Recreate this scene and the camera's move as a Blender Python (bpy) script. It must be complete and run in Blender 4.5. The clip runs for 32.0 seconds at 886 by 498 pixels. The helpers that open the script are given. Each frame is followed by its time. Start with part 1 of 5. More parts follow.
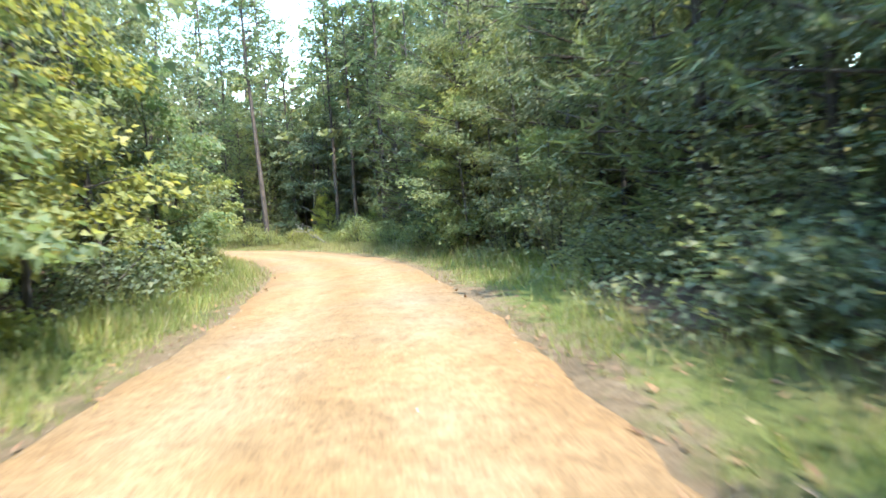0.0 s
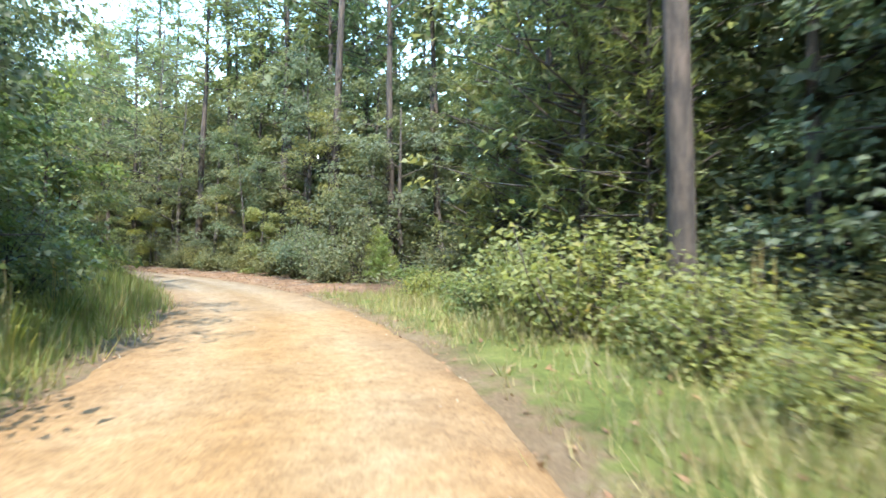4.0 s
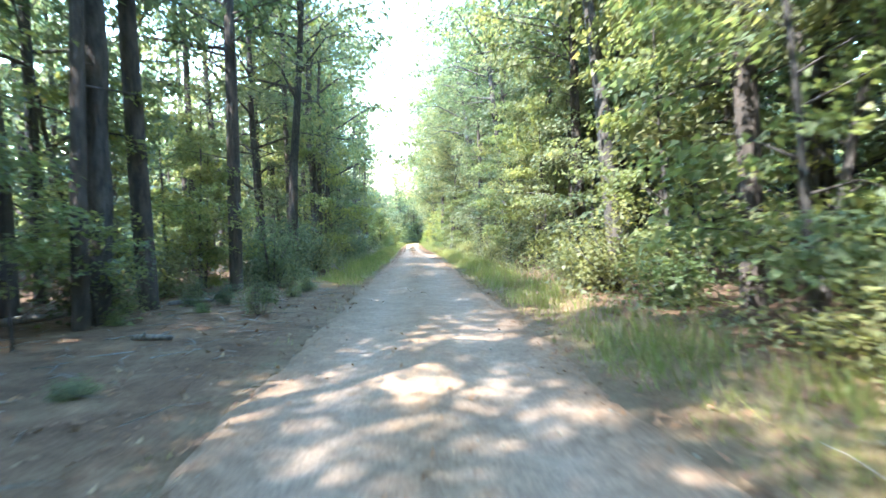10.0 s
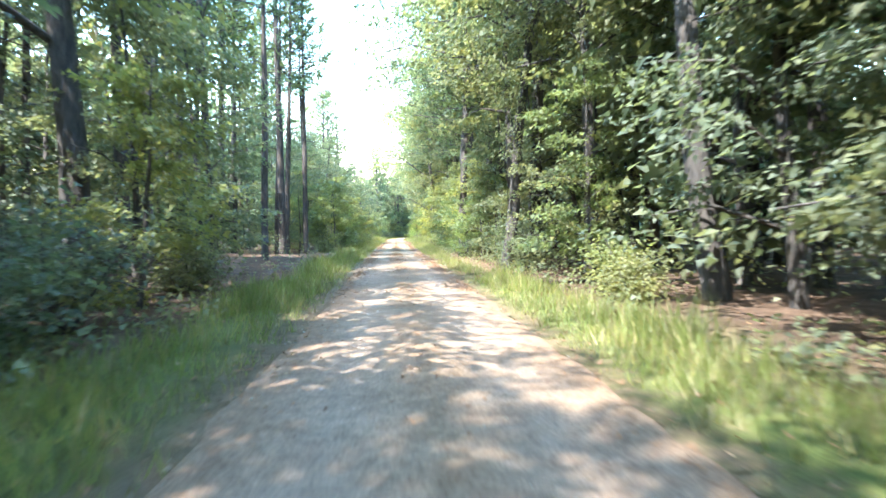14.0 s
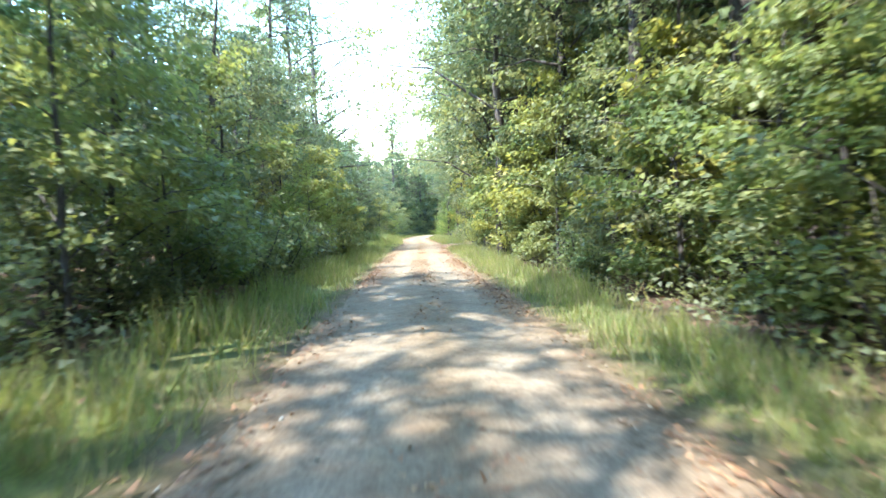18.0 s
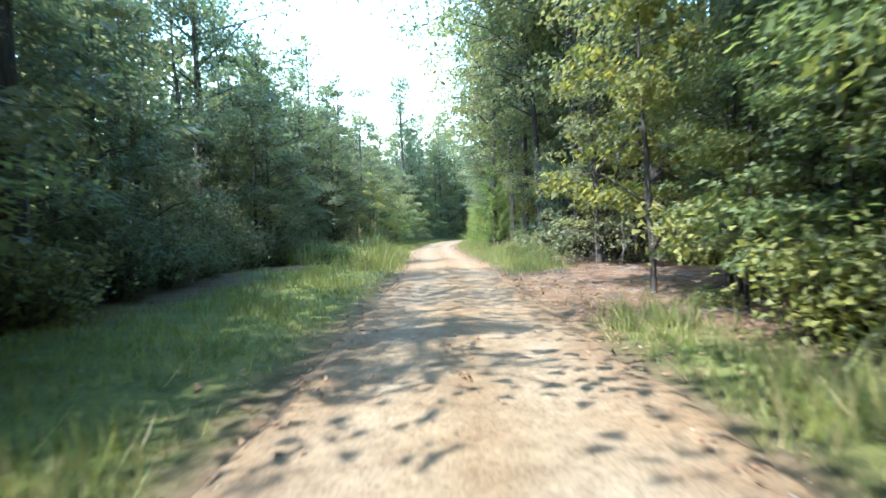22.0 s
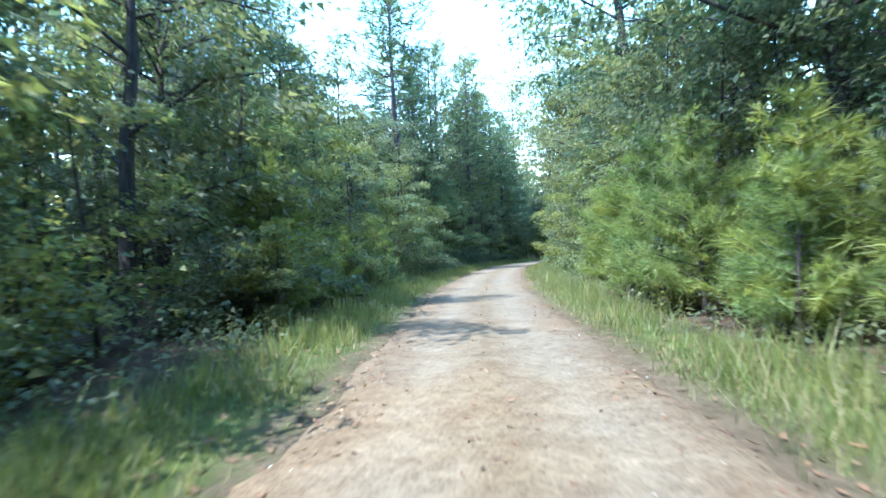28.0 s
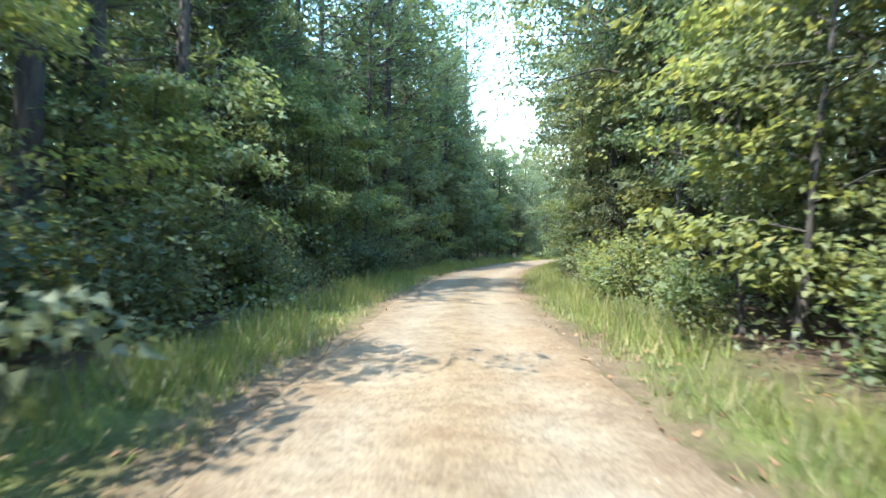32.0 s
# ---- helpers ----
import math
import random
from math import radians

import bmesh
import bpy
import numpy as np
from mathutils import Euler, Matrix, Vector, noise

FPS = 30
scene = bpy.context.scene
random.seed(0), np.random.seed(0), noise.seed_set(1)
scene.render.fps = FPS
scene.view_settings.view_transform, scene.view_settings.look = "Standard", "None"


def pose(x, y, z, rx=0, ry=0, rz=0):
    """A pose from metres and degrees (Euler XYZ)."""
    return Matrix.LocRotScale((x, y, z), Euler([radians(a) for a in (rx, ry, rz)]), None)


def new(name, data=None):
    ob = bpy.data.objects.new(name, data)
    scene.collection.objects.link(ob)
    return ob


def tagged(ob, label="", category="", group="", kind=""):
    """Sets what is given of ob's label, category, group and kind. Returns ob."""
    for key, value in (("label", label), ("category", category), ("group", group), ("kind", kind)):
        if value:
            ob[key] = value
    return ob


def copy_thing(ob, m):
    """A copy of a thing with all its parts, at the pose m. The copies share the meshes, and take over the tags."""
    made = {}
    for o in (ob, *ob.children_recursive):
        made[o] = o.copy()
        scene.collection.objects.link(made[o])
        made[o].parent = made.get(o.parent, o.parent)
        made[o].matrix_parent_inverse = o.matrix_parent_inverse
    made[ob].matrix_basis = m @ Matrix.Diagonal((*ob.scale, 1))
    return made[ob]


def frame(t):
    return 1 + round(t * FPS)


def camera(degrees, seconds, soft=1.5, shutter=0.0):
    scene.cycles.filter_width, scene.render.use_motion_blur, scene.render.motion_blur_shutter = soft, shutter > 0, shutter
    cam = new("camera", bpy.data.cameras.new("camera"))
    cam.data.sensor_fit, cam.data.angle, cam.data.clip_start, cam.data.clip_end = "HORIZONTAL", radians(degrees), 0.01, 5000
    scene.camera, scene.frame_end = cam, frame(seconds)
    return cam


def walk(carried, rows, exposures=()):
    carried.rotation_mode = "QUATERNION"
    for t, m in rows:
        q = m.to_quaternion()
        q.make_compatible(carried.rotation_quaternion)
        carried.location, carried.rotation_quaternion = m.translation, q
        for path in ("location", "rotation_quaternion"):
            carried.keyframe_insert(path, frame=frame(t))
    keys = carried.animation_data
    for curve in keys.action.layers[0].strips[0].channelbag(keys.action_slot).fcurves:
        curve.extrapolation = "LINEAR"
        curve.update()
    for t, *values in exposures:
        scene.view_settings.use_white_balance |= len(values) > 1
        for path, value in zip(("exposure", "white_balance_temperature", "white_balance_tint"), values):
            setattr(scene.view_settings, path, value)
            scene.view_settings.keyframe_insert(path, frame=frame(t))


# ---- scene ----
cam = camera(77.2, 32.0, soft=1.5, shutter=0.3)
ROWS = [
    (0, -39.52, -27.87, 1.45, -3.30, 3.80, -82.00),
    (0.5, -34.38, -26.52, 1.45, -3.10, 2.80, -79.10),
    (1, -29.73, -25.00, 1.45, -2.80, 2.10, -76.00),
    (1.5, -25.18, -23.19, 1.45, -2.30, 1.50, -73.00),
    (2, -21.09, -21.28, 1.45, -1.70, 1.10, -69.70),
    (2.5, -17.12, -19.16, 1.45, -1.30, 0.90, -65.40),
    (3, -13.24, -16.65, 1.45, -1.00, 0.30, -59.30),
    (3.5, -9.97, -14.06, 1.45, -0.50, 0.00, -53.00),
    (4, -6.90, -11.24, 1.45, 0.16, -0.23, -46.68),
    (4.5, -4.21, -7.95, 1.45, 0.95, -0.35, -40.30),
    (5, -1.91, -4.21, 1.45, 1.62, -0.37, -33.88),
    (5.5, 0.00, 0.00, 1.45, 1.90, -0.30, -27.40),
    (6, 1.72, 4.44, 1.45, 1.90, -0.20, -20.90),
    (6.5, 2.90, 8.96, 1.45, 1.30, -0.10, -15.70),
    (7, 3.66, 13.41, 1.45, 0.50, 0.00, -11.50),
    (7.5, 4.11, 18.02, 1.45, -0.10, 0.60, -8.40),
    (8, 4.41, 22.90, 1.45, -0.20, 1.20, -6.00),
    (8.5, 4.52, 27.97, 1.45, -0.30, 1.60, -4.60),
    (9, 4.48, 32.94, 1.45, -0.70, 2.00, -3.90),
    (9.5, 4.55, 37.94, 1.45, -0.70, 1.95, -3.30),
    (10, 4.47, 42.82, 1.45, -1.10, 1.90, -3.20),
    (10.5, 4.46, 47.67, 1.45, -1.50, 1.72, -2.90),
    (11, 4.42, 52.63, 1.45, -2.10, 1.55, -2.90),
    (11.5, 4.38, 57.40, 1.45, -2.40, 1.38, -3.40),
    (12, 4.40, 61.94, 1.45, -2.30, 1.20, -4.00),
    (12.5, 4.36, 66.71, 1.45, -2.10, 1.04, -4.20),
    (13, 4.43, 71.52, 1.45, -1.90, 0.88, -4.00),
    (13.5, 4.49, 76.13, 1.45, -1.60, 0.72, -4.20),
    (14, 4.49, 80.79, 1.45, -1.70, 0.56, -4.90),
    (14.5, 4.44, 85.36, 1.45, -1.80, 0.40, -4.30),
    (15, 4.40, 89.88, 1.45, -1.81, 0.17, -3.75),
    (15.5, 4.37, 94.28, 1.45, -1.70, -0.08, -3.32),
    (16, 4.36, 98.56, 1.45, -1.54, -0.19, -3.02),
    (16.5, 4.36, 102.72, 1.45, -1.40, 0.00, -2.85),
    (17, 4.37, 106.82, 1.45, -1.30, 0.40, -2.75),
    (17.5, 4.32, 110.86, 1.45, -1.70, 0.70, -2.75),
    (18, 4.34, 115.09, 1.45, -2.10, 0.90, -2.75),
    (18.5, 4.36, 119.45, 1.45, -2.10, 1.10, -2.75),
    (19, 4.31, 123.61, 1.45, -2.00, 1.20, -2.55),
    (19.5, 4.26, 127.78, 1.45, -2.00, 1.40, -2.25),
    (20, 4.34, 131.82, 1.45, -1.80, 1.40, -1.95),
    (20.5, 4.35, 135.85, 1.45, -1.80, 1.60, -1.65),
    (21, 4.29, 139.89, 1.45, -1.70, 1.70, -1.45),
    (21.5, 4.31, 144.06, 1.45, -1.70, 1.70, -1.05),
    (22, 4.31, 147.90, 1.45, -1.70, 1.90, -0.75),
    (22.5, 4.30, 151.68, 1.45, -1.60, 2.20, -0.55),
    (23, 4.36, 155.46, 1.45, -1.50, 2.60, -0.45),
    (23.5, 4.42, 159.24, 1.45, -1.50, 3.10, -0.35),
    (24, 4.48, 163.08, 1.45, -1.20, 3.30, -0.05),
    (24.5, 4.41, 166.67, 1.45, 0.00, 3.30, 0.55),
    (25, 4.33, 170.28, 1.45, 1.20, 3.23, 1.35),
    (25.5, 4.26, 173.93, 1.45, 2.20, 3.10, 2.33),
    (26, 4.19, 177.62, 1.45, 2.70, 2.99, 3.15),
    (26.5, 4.13, 181.34, 1.45, 2.40, 3.00, 3.50),
    (27, 4.07, 185.08, 1.45, 1.60, 3.10, 3.50),
    (27.5, 4.05, 188.82, 1.45, 0.90, 3.00, 2.80),
    (28, 4.08, 192.49, 1.45, 0.50, 2.30, 1.70),
    (28.5, 4.10, 196.32, 1.45, 0.20, 1.30, 0.60),
    (29, 4.24, 200.15, 1.45, -0.20, 0.40, -0.30),
    (29.5, 4.34, 204.03, 1.45, -0.50, -0.20, -1.30),
    (30, 4.53, 207.91, 1.45, -0.70, -0.90, -2.50),
    (30.5, 4.72, 211.67, 1.45, -0.70, -1.40, -3.50),
    (31, 4.98, 215.56, 1.45, -0.60, -1.30, -4.20),
    (31.5, 5.26, 219.32, 1.45, -0.50, -1.00, -4.90),
    (32, 5.61, 223.25, 1.45, -0.40, -0.90, -5.60),
]
walk(cam, [(t, pose(x, y, z, 90 + p, r, w)) for t, x, y, z, p, r, w in ROWS],
     exposures=[(0, 3.05, 6200, 11), (2, 3.05, 6200, 11), (3.5, 3.0, 6200, 11), (5.5, 2.85, 6100, 11), (6, 2.9, 6100, 11), (7, 3.1, 6050, 11), (8, 3.6, 6050, 11), (9, 4.25, 5850, 11), (12, 4.25, 5750, 11), (14, 4.0, 5800, 11), (17, 3.6, 5800, 11), (19, 3.6, 5700, 11), (21, 3.3, 5600, 11), (23, 3.05, 5500, 11), (24.5, 2.85, 4750, 9), (26.5, 2.7, 4450, 9), (28, 2.85, 4950, 9), (30, 3.05, 5550, 9), (32, 3.1, 5850, 9)])

# ---- light ----
world = bpy.data.worlds.new("sky_world")
scene.world = world
world.use_nodes = True
wn = world.node_tree.nodes
wl = world.node_tree.links
sky = wn.new("ShaderNodeTexSky")
sky.sky_type = 'NISHITA'
sky.sun_disc = False
SUN_EL, SUN_AZ = 58.0, 224.0        # degrees; azimuth clockwise from +y
sky.sun_elevation = radians(SUN_EL)
sky.sun_rotation = radians(SUN_AZ)
sky.air_density = 2.0
sky.dust_density = 0.5
sky.ozone_density = 1.5
wn["Background"].inputs["Strength"].default_value = 0.15
deep = wn.new("ShaderNodeHueSaturation")
deep.inputs["Saturation"].default_value = 1.3
wl.new(sky.outputs[0], deep.inputs["Color"])
wl.new(deep.outputs[0], wn["Background"].inputs["Color"])

sun_data = bpy.data.lights.new("sun", 'SUN')
sun_data.energy = 2.15
sun_data.angle = radians(0.53)
sun_data.color = (1.0, 0.95, 0.87)
sun = new("sun", sun_data)
ce, se = math.cos(radians(SUN_EL)), math.sin(radians(SUN_EL))
SUN_DIR = Vector((math.sin(radians(SUN_AZ)) * ce, math.cos(radians(SUN_AZ)) * ce, se))
sun.matrix_world = Matrix.Translation(SUN_DIR * 200) @ SUN_DIR.to_track_quat("Z", "Y").to_matrix().to_4x4()


# ---- materials ----
def mat_new(name):
    m = bpy.data.materials.new(name)
    m.use_nodes = True
    nt = m.node_tree
    return m, nt, nt.nodes["Principled BSDF"]


def node(nt, kind, **inputs):
    n = nt.nodes.new(kind)
    for k, v in inputs.items():
        n.inputs[k.replace("_", " ")].default_value = v
    return n


def noise_node(nt, scale, detail=4.0, rough=0.55, coord="Object"):
    tc = nt.nodes.new("ShaderNodeTexCoord")
    n = node(nt, "ShaderNodeTexNoise", Scale=scale, Detail=detail, Roughness=rough)
    nt.links.new(tc.outputs[coord], n.inputs["Vector"])
    return n


def ramp(nt, src, stops):
    r = nt.nodes.new("ShaderNodeValToRGB")
    el = r.color_ramp.elements
    while len(el) < len(stops):
        el.new(0.5)
    for e, (p, c) in zip(el, stops):
        e.position, e.color = p, (*c, 1)
    nt.links.new(src, r.inputs["Fac"])
    return r.outputs["Color"]


def mix(nt, fac, a, b, mode='MIX'):
    m = nt.nodes.new("ShaderNodeMix")
    m.data_type, m.blend_type = 'RGBA', mode
    for sock, v in ((m.inputs[0], fac), (m.inputs[6], a), (m.inputs[7], b)):
        if isinstance(v, (int, float)):
            sock.default_value = v
        elif isinstance(v, tuple):
            sock.default_value = (*v, 1)
        else:
            nt.links.new(v, sock)
    return m.outputs[2]


def bump(nt, height, bsdf, strength, dist):
    b = node(nt, "ShaderNodeBump", Strength=strength, Distance=dist)
    nt.links.new(height, b.inputs["Height"])
    nt.links.new(b.outputs[0], bsdf.inputs["Normal"])


def leaf_material(name, dark, light, yellow, through_part=0.42, rough=0.58):
    """Foliage: hue varies leaf by leaf and plant by plant; part of the light passes through."""
    m, nt, b = mat_new(name)
    geo = nt.nodes.new("ShaderNodeNewGeometry")
    inf = nt.nodes.new("ShaderNodeObjectInfo")
    leaf = ramp(nt, geo.outputs["Random Per Island"], [(0.0, dark), (0.62, light), (0.9, light), (1.0, yellow)])
    plant = ramp(nt, inf.outputs["Random"], [(0.0, (0.62, 0.74, 0.74)), (0.35, (0.95, 0.97, 1.0)), (0.7, (1.05, 1.0, 0.95)), (1.0, (1.28, 1.14, 0.84))])
    col = mix(nt, 1.0, leaf, plant, 'MULTIPLY')
    n = noise_node(nt, 0.9, 3)
    tone = ramp(nt, n.outputs["Fac"], [(0.3, (0.75, 0.8, 0.8)), (0.7, (1.2, 1.15, 0.95))])
    col = mix(nt, 1.0, col, tone, 'MULTIPLY')
    nt.links.new(col, b.inputs["Base Color"])
    b.inputs["Roughness"].default_value = rough
    b.inputs["Specular IOR Level"].default_value = 0.4
    t = nt.nodes.new("ShaderNodeBsdfTranslucent")
    nt.links.new(mix(nt, 1.0, col, (1.78, 1.68, 1.12), 'MULTIPLY'), t.inputs["Color"])
    ms = nt.nodes.new("ShaderNodeMixShader")
    ms.inputs[0].default_value = through_part
    nt.links.new(b.outputs[0], ms.inputs[1])
    nt.links.new(t.outputs[0], ms.inputs[2])
    nt.links.new(ms.outputs[0], nt.nodes["Material Output"].inputs["Surface"])
    return m


def bark_material(name, dark, light, scale=9.0):
    m, nt, b = mat_new(name)
    tc = nt.nodes.new("ShaderNodeTexCoord")
    mp = nt.nodes.new("ShaderNodeMapping")
    mp.inputs["Scale"].default_value = (1, 1, 0.22)
    nt.links.new(tc.outputs["Object"], mp.inputs["Vector"])
    v = node(nt, "ShaderNodeTexNoise", Scale=scale, Detail=6.0, Roughness=0.7)
    nt.links.new(mp.outputs[0], v.inputs["Vector"])
    big = noise_node(nt, 0.8, 3)
    c = ramp(nt, v.outputs["Fac"], [(0.38, dark), (0.62, light)])
    c = mix(nt, 1.0, c, ramp(nt, big.outputs["Fac"], [(0.3, (0.7, 0.72, 0.7)), (0.7, (1.2, 1.15, 1.1))]), 'MULTIPLY')
    nt.links.new(c, b.inputs["Base Color"])
    b.inputs["Roughness"].default_value = 0.9
    bump(nt, v.outputs["Fac"], b, 1.0, 0.06)
    return m


LEAF_OAK = leaf_material("oak_leaves", (0.086, 0.106, 0.064), (0.152, 0.174, 0.100), (0.198, 0.195, 0.100), 0.5)
LEAF_GUM = leaf_material("sweetgum_leaves", (0.106, 0.135, 0.062), (0.176, 0.205, 0.090), (0.231, 0.220, 0.095), 0.52)
LEAF_DARK = leaf_material("shaded_evergreen_leaves", (0.077, 0.098, 0.068), (0.127, 0.148, 0.094), (0.171, 0.185, 0.098), 0.5)
# yellow-green leaves; part of the yellow is sunlight put into the colour
LEAF_YELLOW = leaf_material("sunlit_yellow_leaves", (0.115, 0.142, 0.056), (0.182, 0.204, 0.074), (0.25, 0.232, 0.085), 0.48)
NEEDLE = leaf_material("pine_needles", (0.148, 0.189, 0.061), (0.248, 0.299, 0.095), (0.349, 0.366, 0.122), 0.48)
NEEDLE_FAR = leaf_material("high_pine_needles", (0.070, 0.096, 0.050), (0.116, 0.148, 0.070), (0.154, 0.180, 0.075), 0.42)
GRASS = leaf_material("verge_grass", (0.095, 0.13, 0.042), (0.17, 0.205, 0.068), (0.3, 0.28, 0.12), 0.42, 0.6)
BARK_PINE = bark_material("pine_bark", (0.03, 0.025, 0.021), (0.092, 0.071, 0.056))
BARK_OAK = bark_material("hardwood_bark", (0.03, 0.026, 0.022), (0.095, 0.081, 0.067), 14.0)
DEADWOOD = bark_material("bleached_deadwood", (0.13, 0.115, 0.1), (0.32, 0.29, 0.25), 18.0)


def road_material():
    m, nt, b = mat_new("sandy_clay_gravel")
    at = nt.nodes.new("ShaderNodeAttribute")
    at.attribute_name = "across"
    big = noise_node(nt, 0.22, 4)
    mid = noise_node(nt, 1.7, 5, 0.65)
    fine = noise_node(nt, 28.0, 6, 0.75)
    sand = ramp(nt, mid.outputs["Fac"], [(0.28, (0.13, 0.098, 0.064)), (0.55, (0.168, 0.139, 0.094)), (0.75, (0.203, 0.173, 0.124))])
    clay = ramp(nt, mid.outputs["Fac"], [(0.3, (0.18, 0.115, 0.052)), (0.7, (0.25, 0.168, 0.084))])
    clayey = nt.nodes.new("ShaderNodeAttribute")
    clayey.attribute_name = "clay"
    patch = mix(nt, clayey.outputs["Fac"], ramp(nt, big.outputs["Fac"], [(0.5, (0, 0, 0)), (0.8, (0.55, 0.55, 0.55))]), ramp(nt, big.outputs["Fac"], [(0.3, (0.35, 0.35, 0.35)), (0.55, (1, 1, 1))]))
    c = mix(nt, patch, sand, clay)
    # lighter, redder colour painted in to offset the dull, cool shade on the straight
    shade_lift = nt.nodes.new("ShaderNodeAttribute")
    shade_lift.attribute_name = "shade_lift"
    c = mix(nt, shade_lift.outputs["Fac"], c, ramp(nt, mid.outputs["Fac"], [(0.28, (0.19, 0.128, 0.084)), (0.55, (0.238, 0.166, 0.112)), (0.75, (0.272, 0.2, 0.142))]))
    # paler, packed wheel tracks beside loose gravel
    track = ramp(nt, at.outputs["Fac"], [(0.0, (0.86, 0.78, 0.68)), (0.13, (0.96, 0.9, 0.84)), (0.28, (1.12, 1.13, 1.14)), (0.5, (0.93, 0.87, 0.77)), (0.72, (1.12, 1.13, 1.14)), (0.87, (0.96, 0.9, 0.84)), (1.0, (0.84, 0.75, 0.64))])
    c = mix(nt, 1.0, c, track, 'MULTIPLY')
    lumps = noise_node(nt, 6.5, 4, 0.7)
    c = mix(nt, 1.0, c, ramp(nt, lumps.outputs["Fac"], [(0.35, (0.8, 0.78, 0.76)), (0.52, (1, 1, 1)), (0.7, (1.16, 1.15, 1.14))]), 'MULTIPLY')
    speck = ramp(nt, fine.outputs["Fac"], [(0.3, (0.5, 0.46, 0.42)), (0.5, (1, 1, 1)), (0.7, (1.4, 1.38, 1.34))])
    c = mix(nt, 1.0, c, speck, 'MULTIPLY')
    nt.links.new(c, b.inputs["Base Color"])
    b.inputs["Roughness"].default_value = 0.92
    b.inputs["Specular IOR Level"].default_value = 0.2
    bump(nt, fine.outputs["Fac"], b, 0.6, 0.03)
    return m


def ground_material():
    """Brown litter under the trees, red needle litter beside the road, grass thatch on the verges."""
    m, nt, b = mat_new("forest_floor")
    grass = nt.nodes.new("ShaderNodeAttribute")
    grass.attribute_name = "grass"
    straw = nt.nodes.new("ShaderNodeAttribute")
    straw.attribute_name = "straw"
    mid = noise_node(nt, 1.3, 6, 0.7)
    fine = noise_node(nt, 22.0, 6, 0.75)
    litter = ramp(nt, mid.outputs["Fac"], [(0.3, (0.05, 0.034, 0.023)), (0.52, (0.1, 0.066, 0.043)), (0.75, (0.17, 0.115, 0.075))])
    red = ramp(nt, mid.outputs["Fac"], [(0.3, (0.085, 0.052, 0.032)), (0.5, (0.18, 0.112, 0.066)), (0.75, (0.3, 0.21, 0.125))])
    green = ramp(nt, mid.outputs["Fac"], [(0.3, (0.055, 0.075, 0.02)), (0.6, (0.13, 0.15, 0.04)), (0.8, (0.22, 0.2, 0.075))])
    c = mix(nt, straw.outputs["Fac"], litter, red)
    c = mix(nt, grass.outputs["Fac"], c, green)
    sandy = nt.nodes.new("ShaderNodeAttribute")
    sandy.attribute_name = "sandy"
    rag = noise_node(nt, 3.2, 5, 0.7)
    mth = nt.nodes.new("ShaderNodeMath")
    mth.operation = 'ADD'
    nt.links.new(sandy.outputs["Fac"], mth.inputs[0])
    nt.links.new(rag.outputs["Fac"], mth.inputs[1])
    sand = ramp(nt, mid.outputs["Fac"], [(0.28, (0.125, 0.087, 0.05)), (0.55, (0.168, 0.122, 0.072)), (0.75, (0.205, 0.16, 0.1))])
    c = mix(nt, ramp(nt, mth.outputs[0], [(0.75, (0, 0, 0)), (1.0, (1, 1, 1))]), c, sand)
    c = mix(nt, 1.0, c, ramp(nt, fine.outputs["Fac"], [(0.28, (0.5, 0.48, 0.46)), (0.55, (1, 1, 1)), (0.75, (1.4, 1.36, 1.3))]), 'MULTIPLY')
    nt.links.new(c, b.inputs["Base Color"])
    b.inputs["Roughness"].default_value = 0.95
    b.inputs["Specular IOR Level"].default_value = 0.1
    bump(nt, fine.outputs["Fac"], b, 0.9, 0.05)
    return m


def plain_material(name, a, b_col, scale, rough=0.8):
    m, nt, b = mat_new(name)
    n = noise_node(nt, scale, 4)
    nt.links.new(ramp(nt, n.outputs["Fac"], [(0.3, a), (0.7, b_col)]), b.inputs["Base Color"])
    b.inputs["Roughness"].default_value = rough
    return m


ROAD_MAT = road_material()
GROUND_MAT = ground_material()

# ---- the road's line ----
KNOTS = [(-110, -46), (-75, -37), (-52, -31.2), (-39.3, -27.2), (-29.7, -24.7), (-20.4, -21.0), (-11.6, -14.8), (-5.0, -7.4), (-0.6, 0.2), (2.1, 8),
         (3.85, 18), (4.42, 33), (4.6, 60), (4.78, 88), (4.6, 112), (4.5, 140), (4.62, 156), (4.82, 170), (4.35, 193), (4.85, 212), (6.45, 230), (9.2, 246),
         (14.2, 262), (23, 280), (37, 299), (58, 320), (90, 345)]
ROAD_HALF = 1.8


def smooth_line(knots, step=0.5):
    out = []
    for i in range(len(knots) - 1):
        p0, p1, p2, p3 = (Vector(knots[min(max(j, 0), len(knots) - 1)]) for j in (i - 1, i, i + 1, i + 2))
        n = max(2, int((p2 - p1).length / step))
        for k in range(n):
            u = k / n
            out.append(0.5 * (2 * p1 + (p2 - p0) * u + (2 * p0 - 5 * p1 + 4 * p2 - p3) * u * u + (3 * p1 - p0 - 3 * p2 + p3) * u ** 3))
    out.append(Vector(knots[-1]))
    return np.array([tuple(v) for v in out])


LINE = smooth_line(KNOTS)
SEG = np.r_[0, np.cumsum(np.hypot(*np.diff(LINE, axis=0).T))]
TAN = np.gradient(LINE, axis=0)
TAN /= np.hypot(*TAN.T)[:, None]
NORM = np.stack([TAN[:, 1], -TAN[:, 0]], 1)     # to the right of the way
S_MARK = float(np.interp(60.0, LINE[:, 1], SEG)) - 60.0   # s = S_MARK + y along the straight


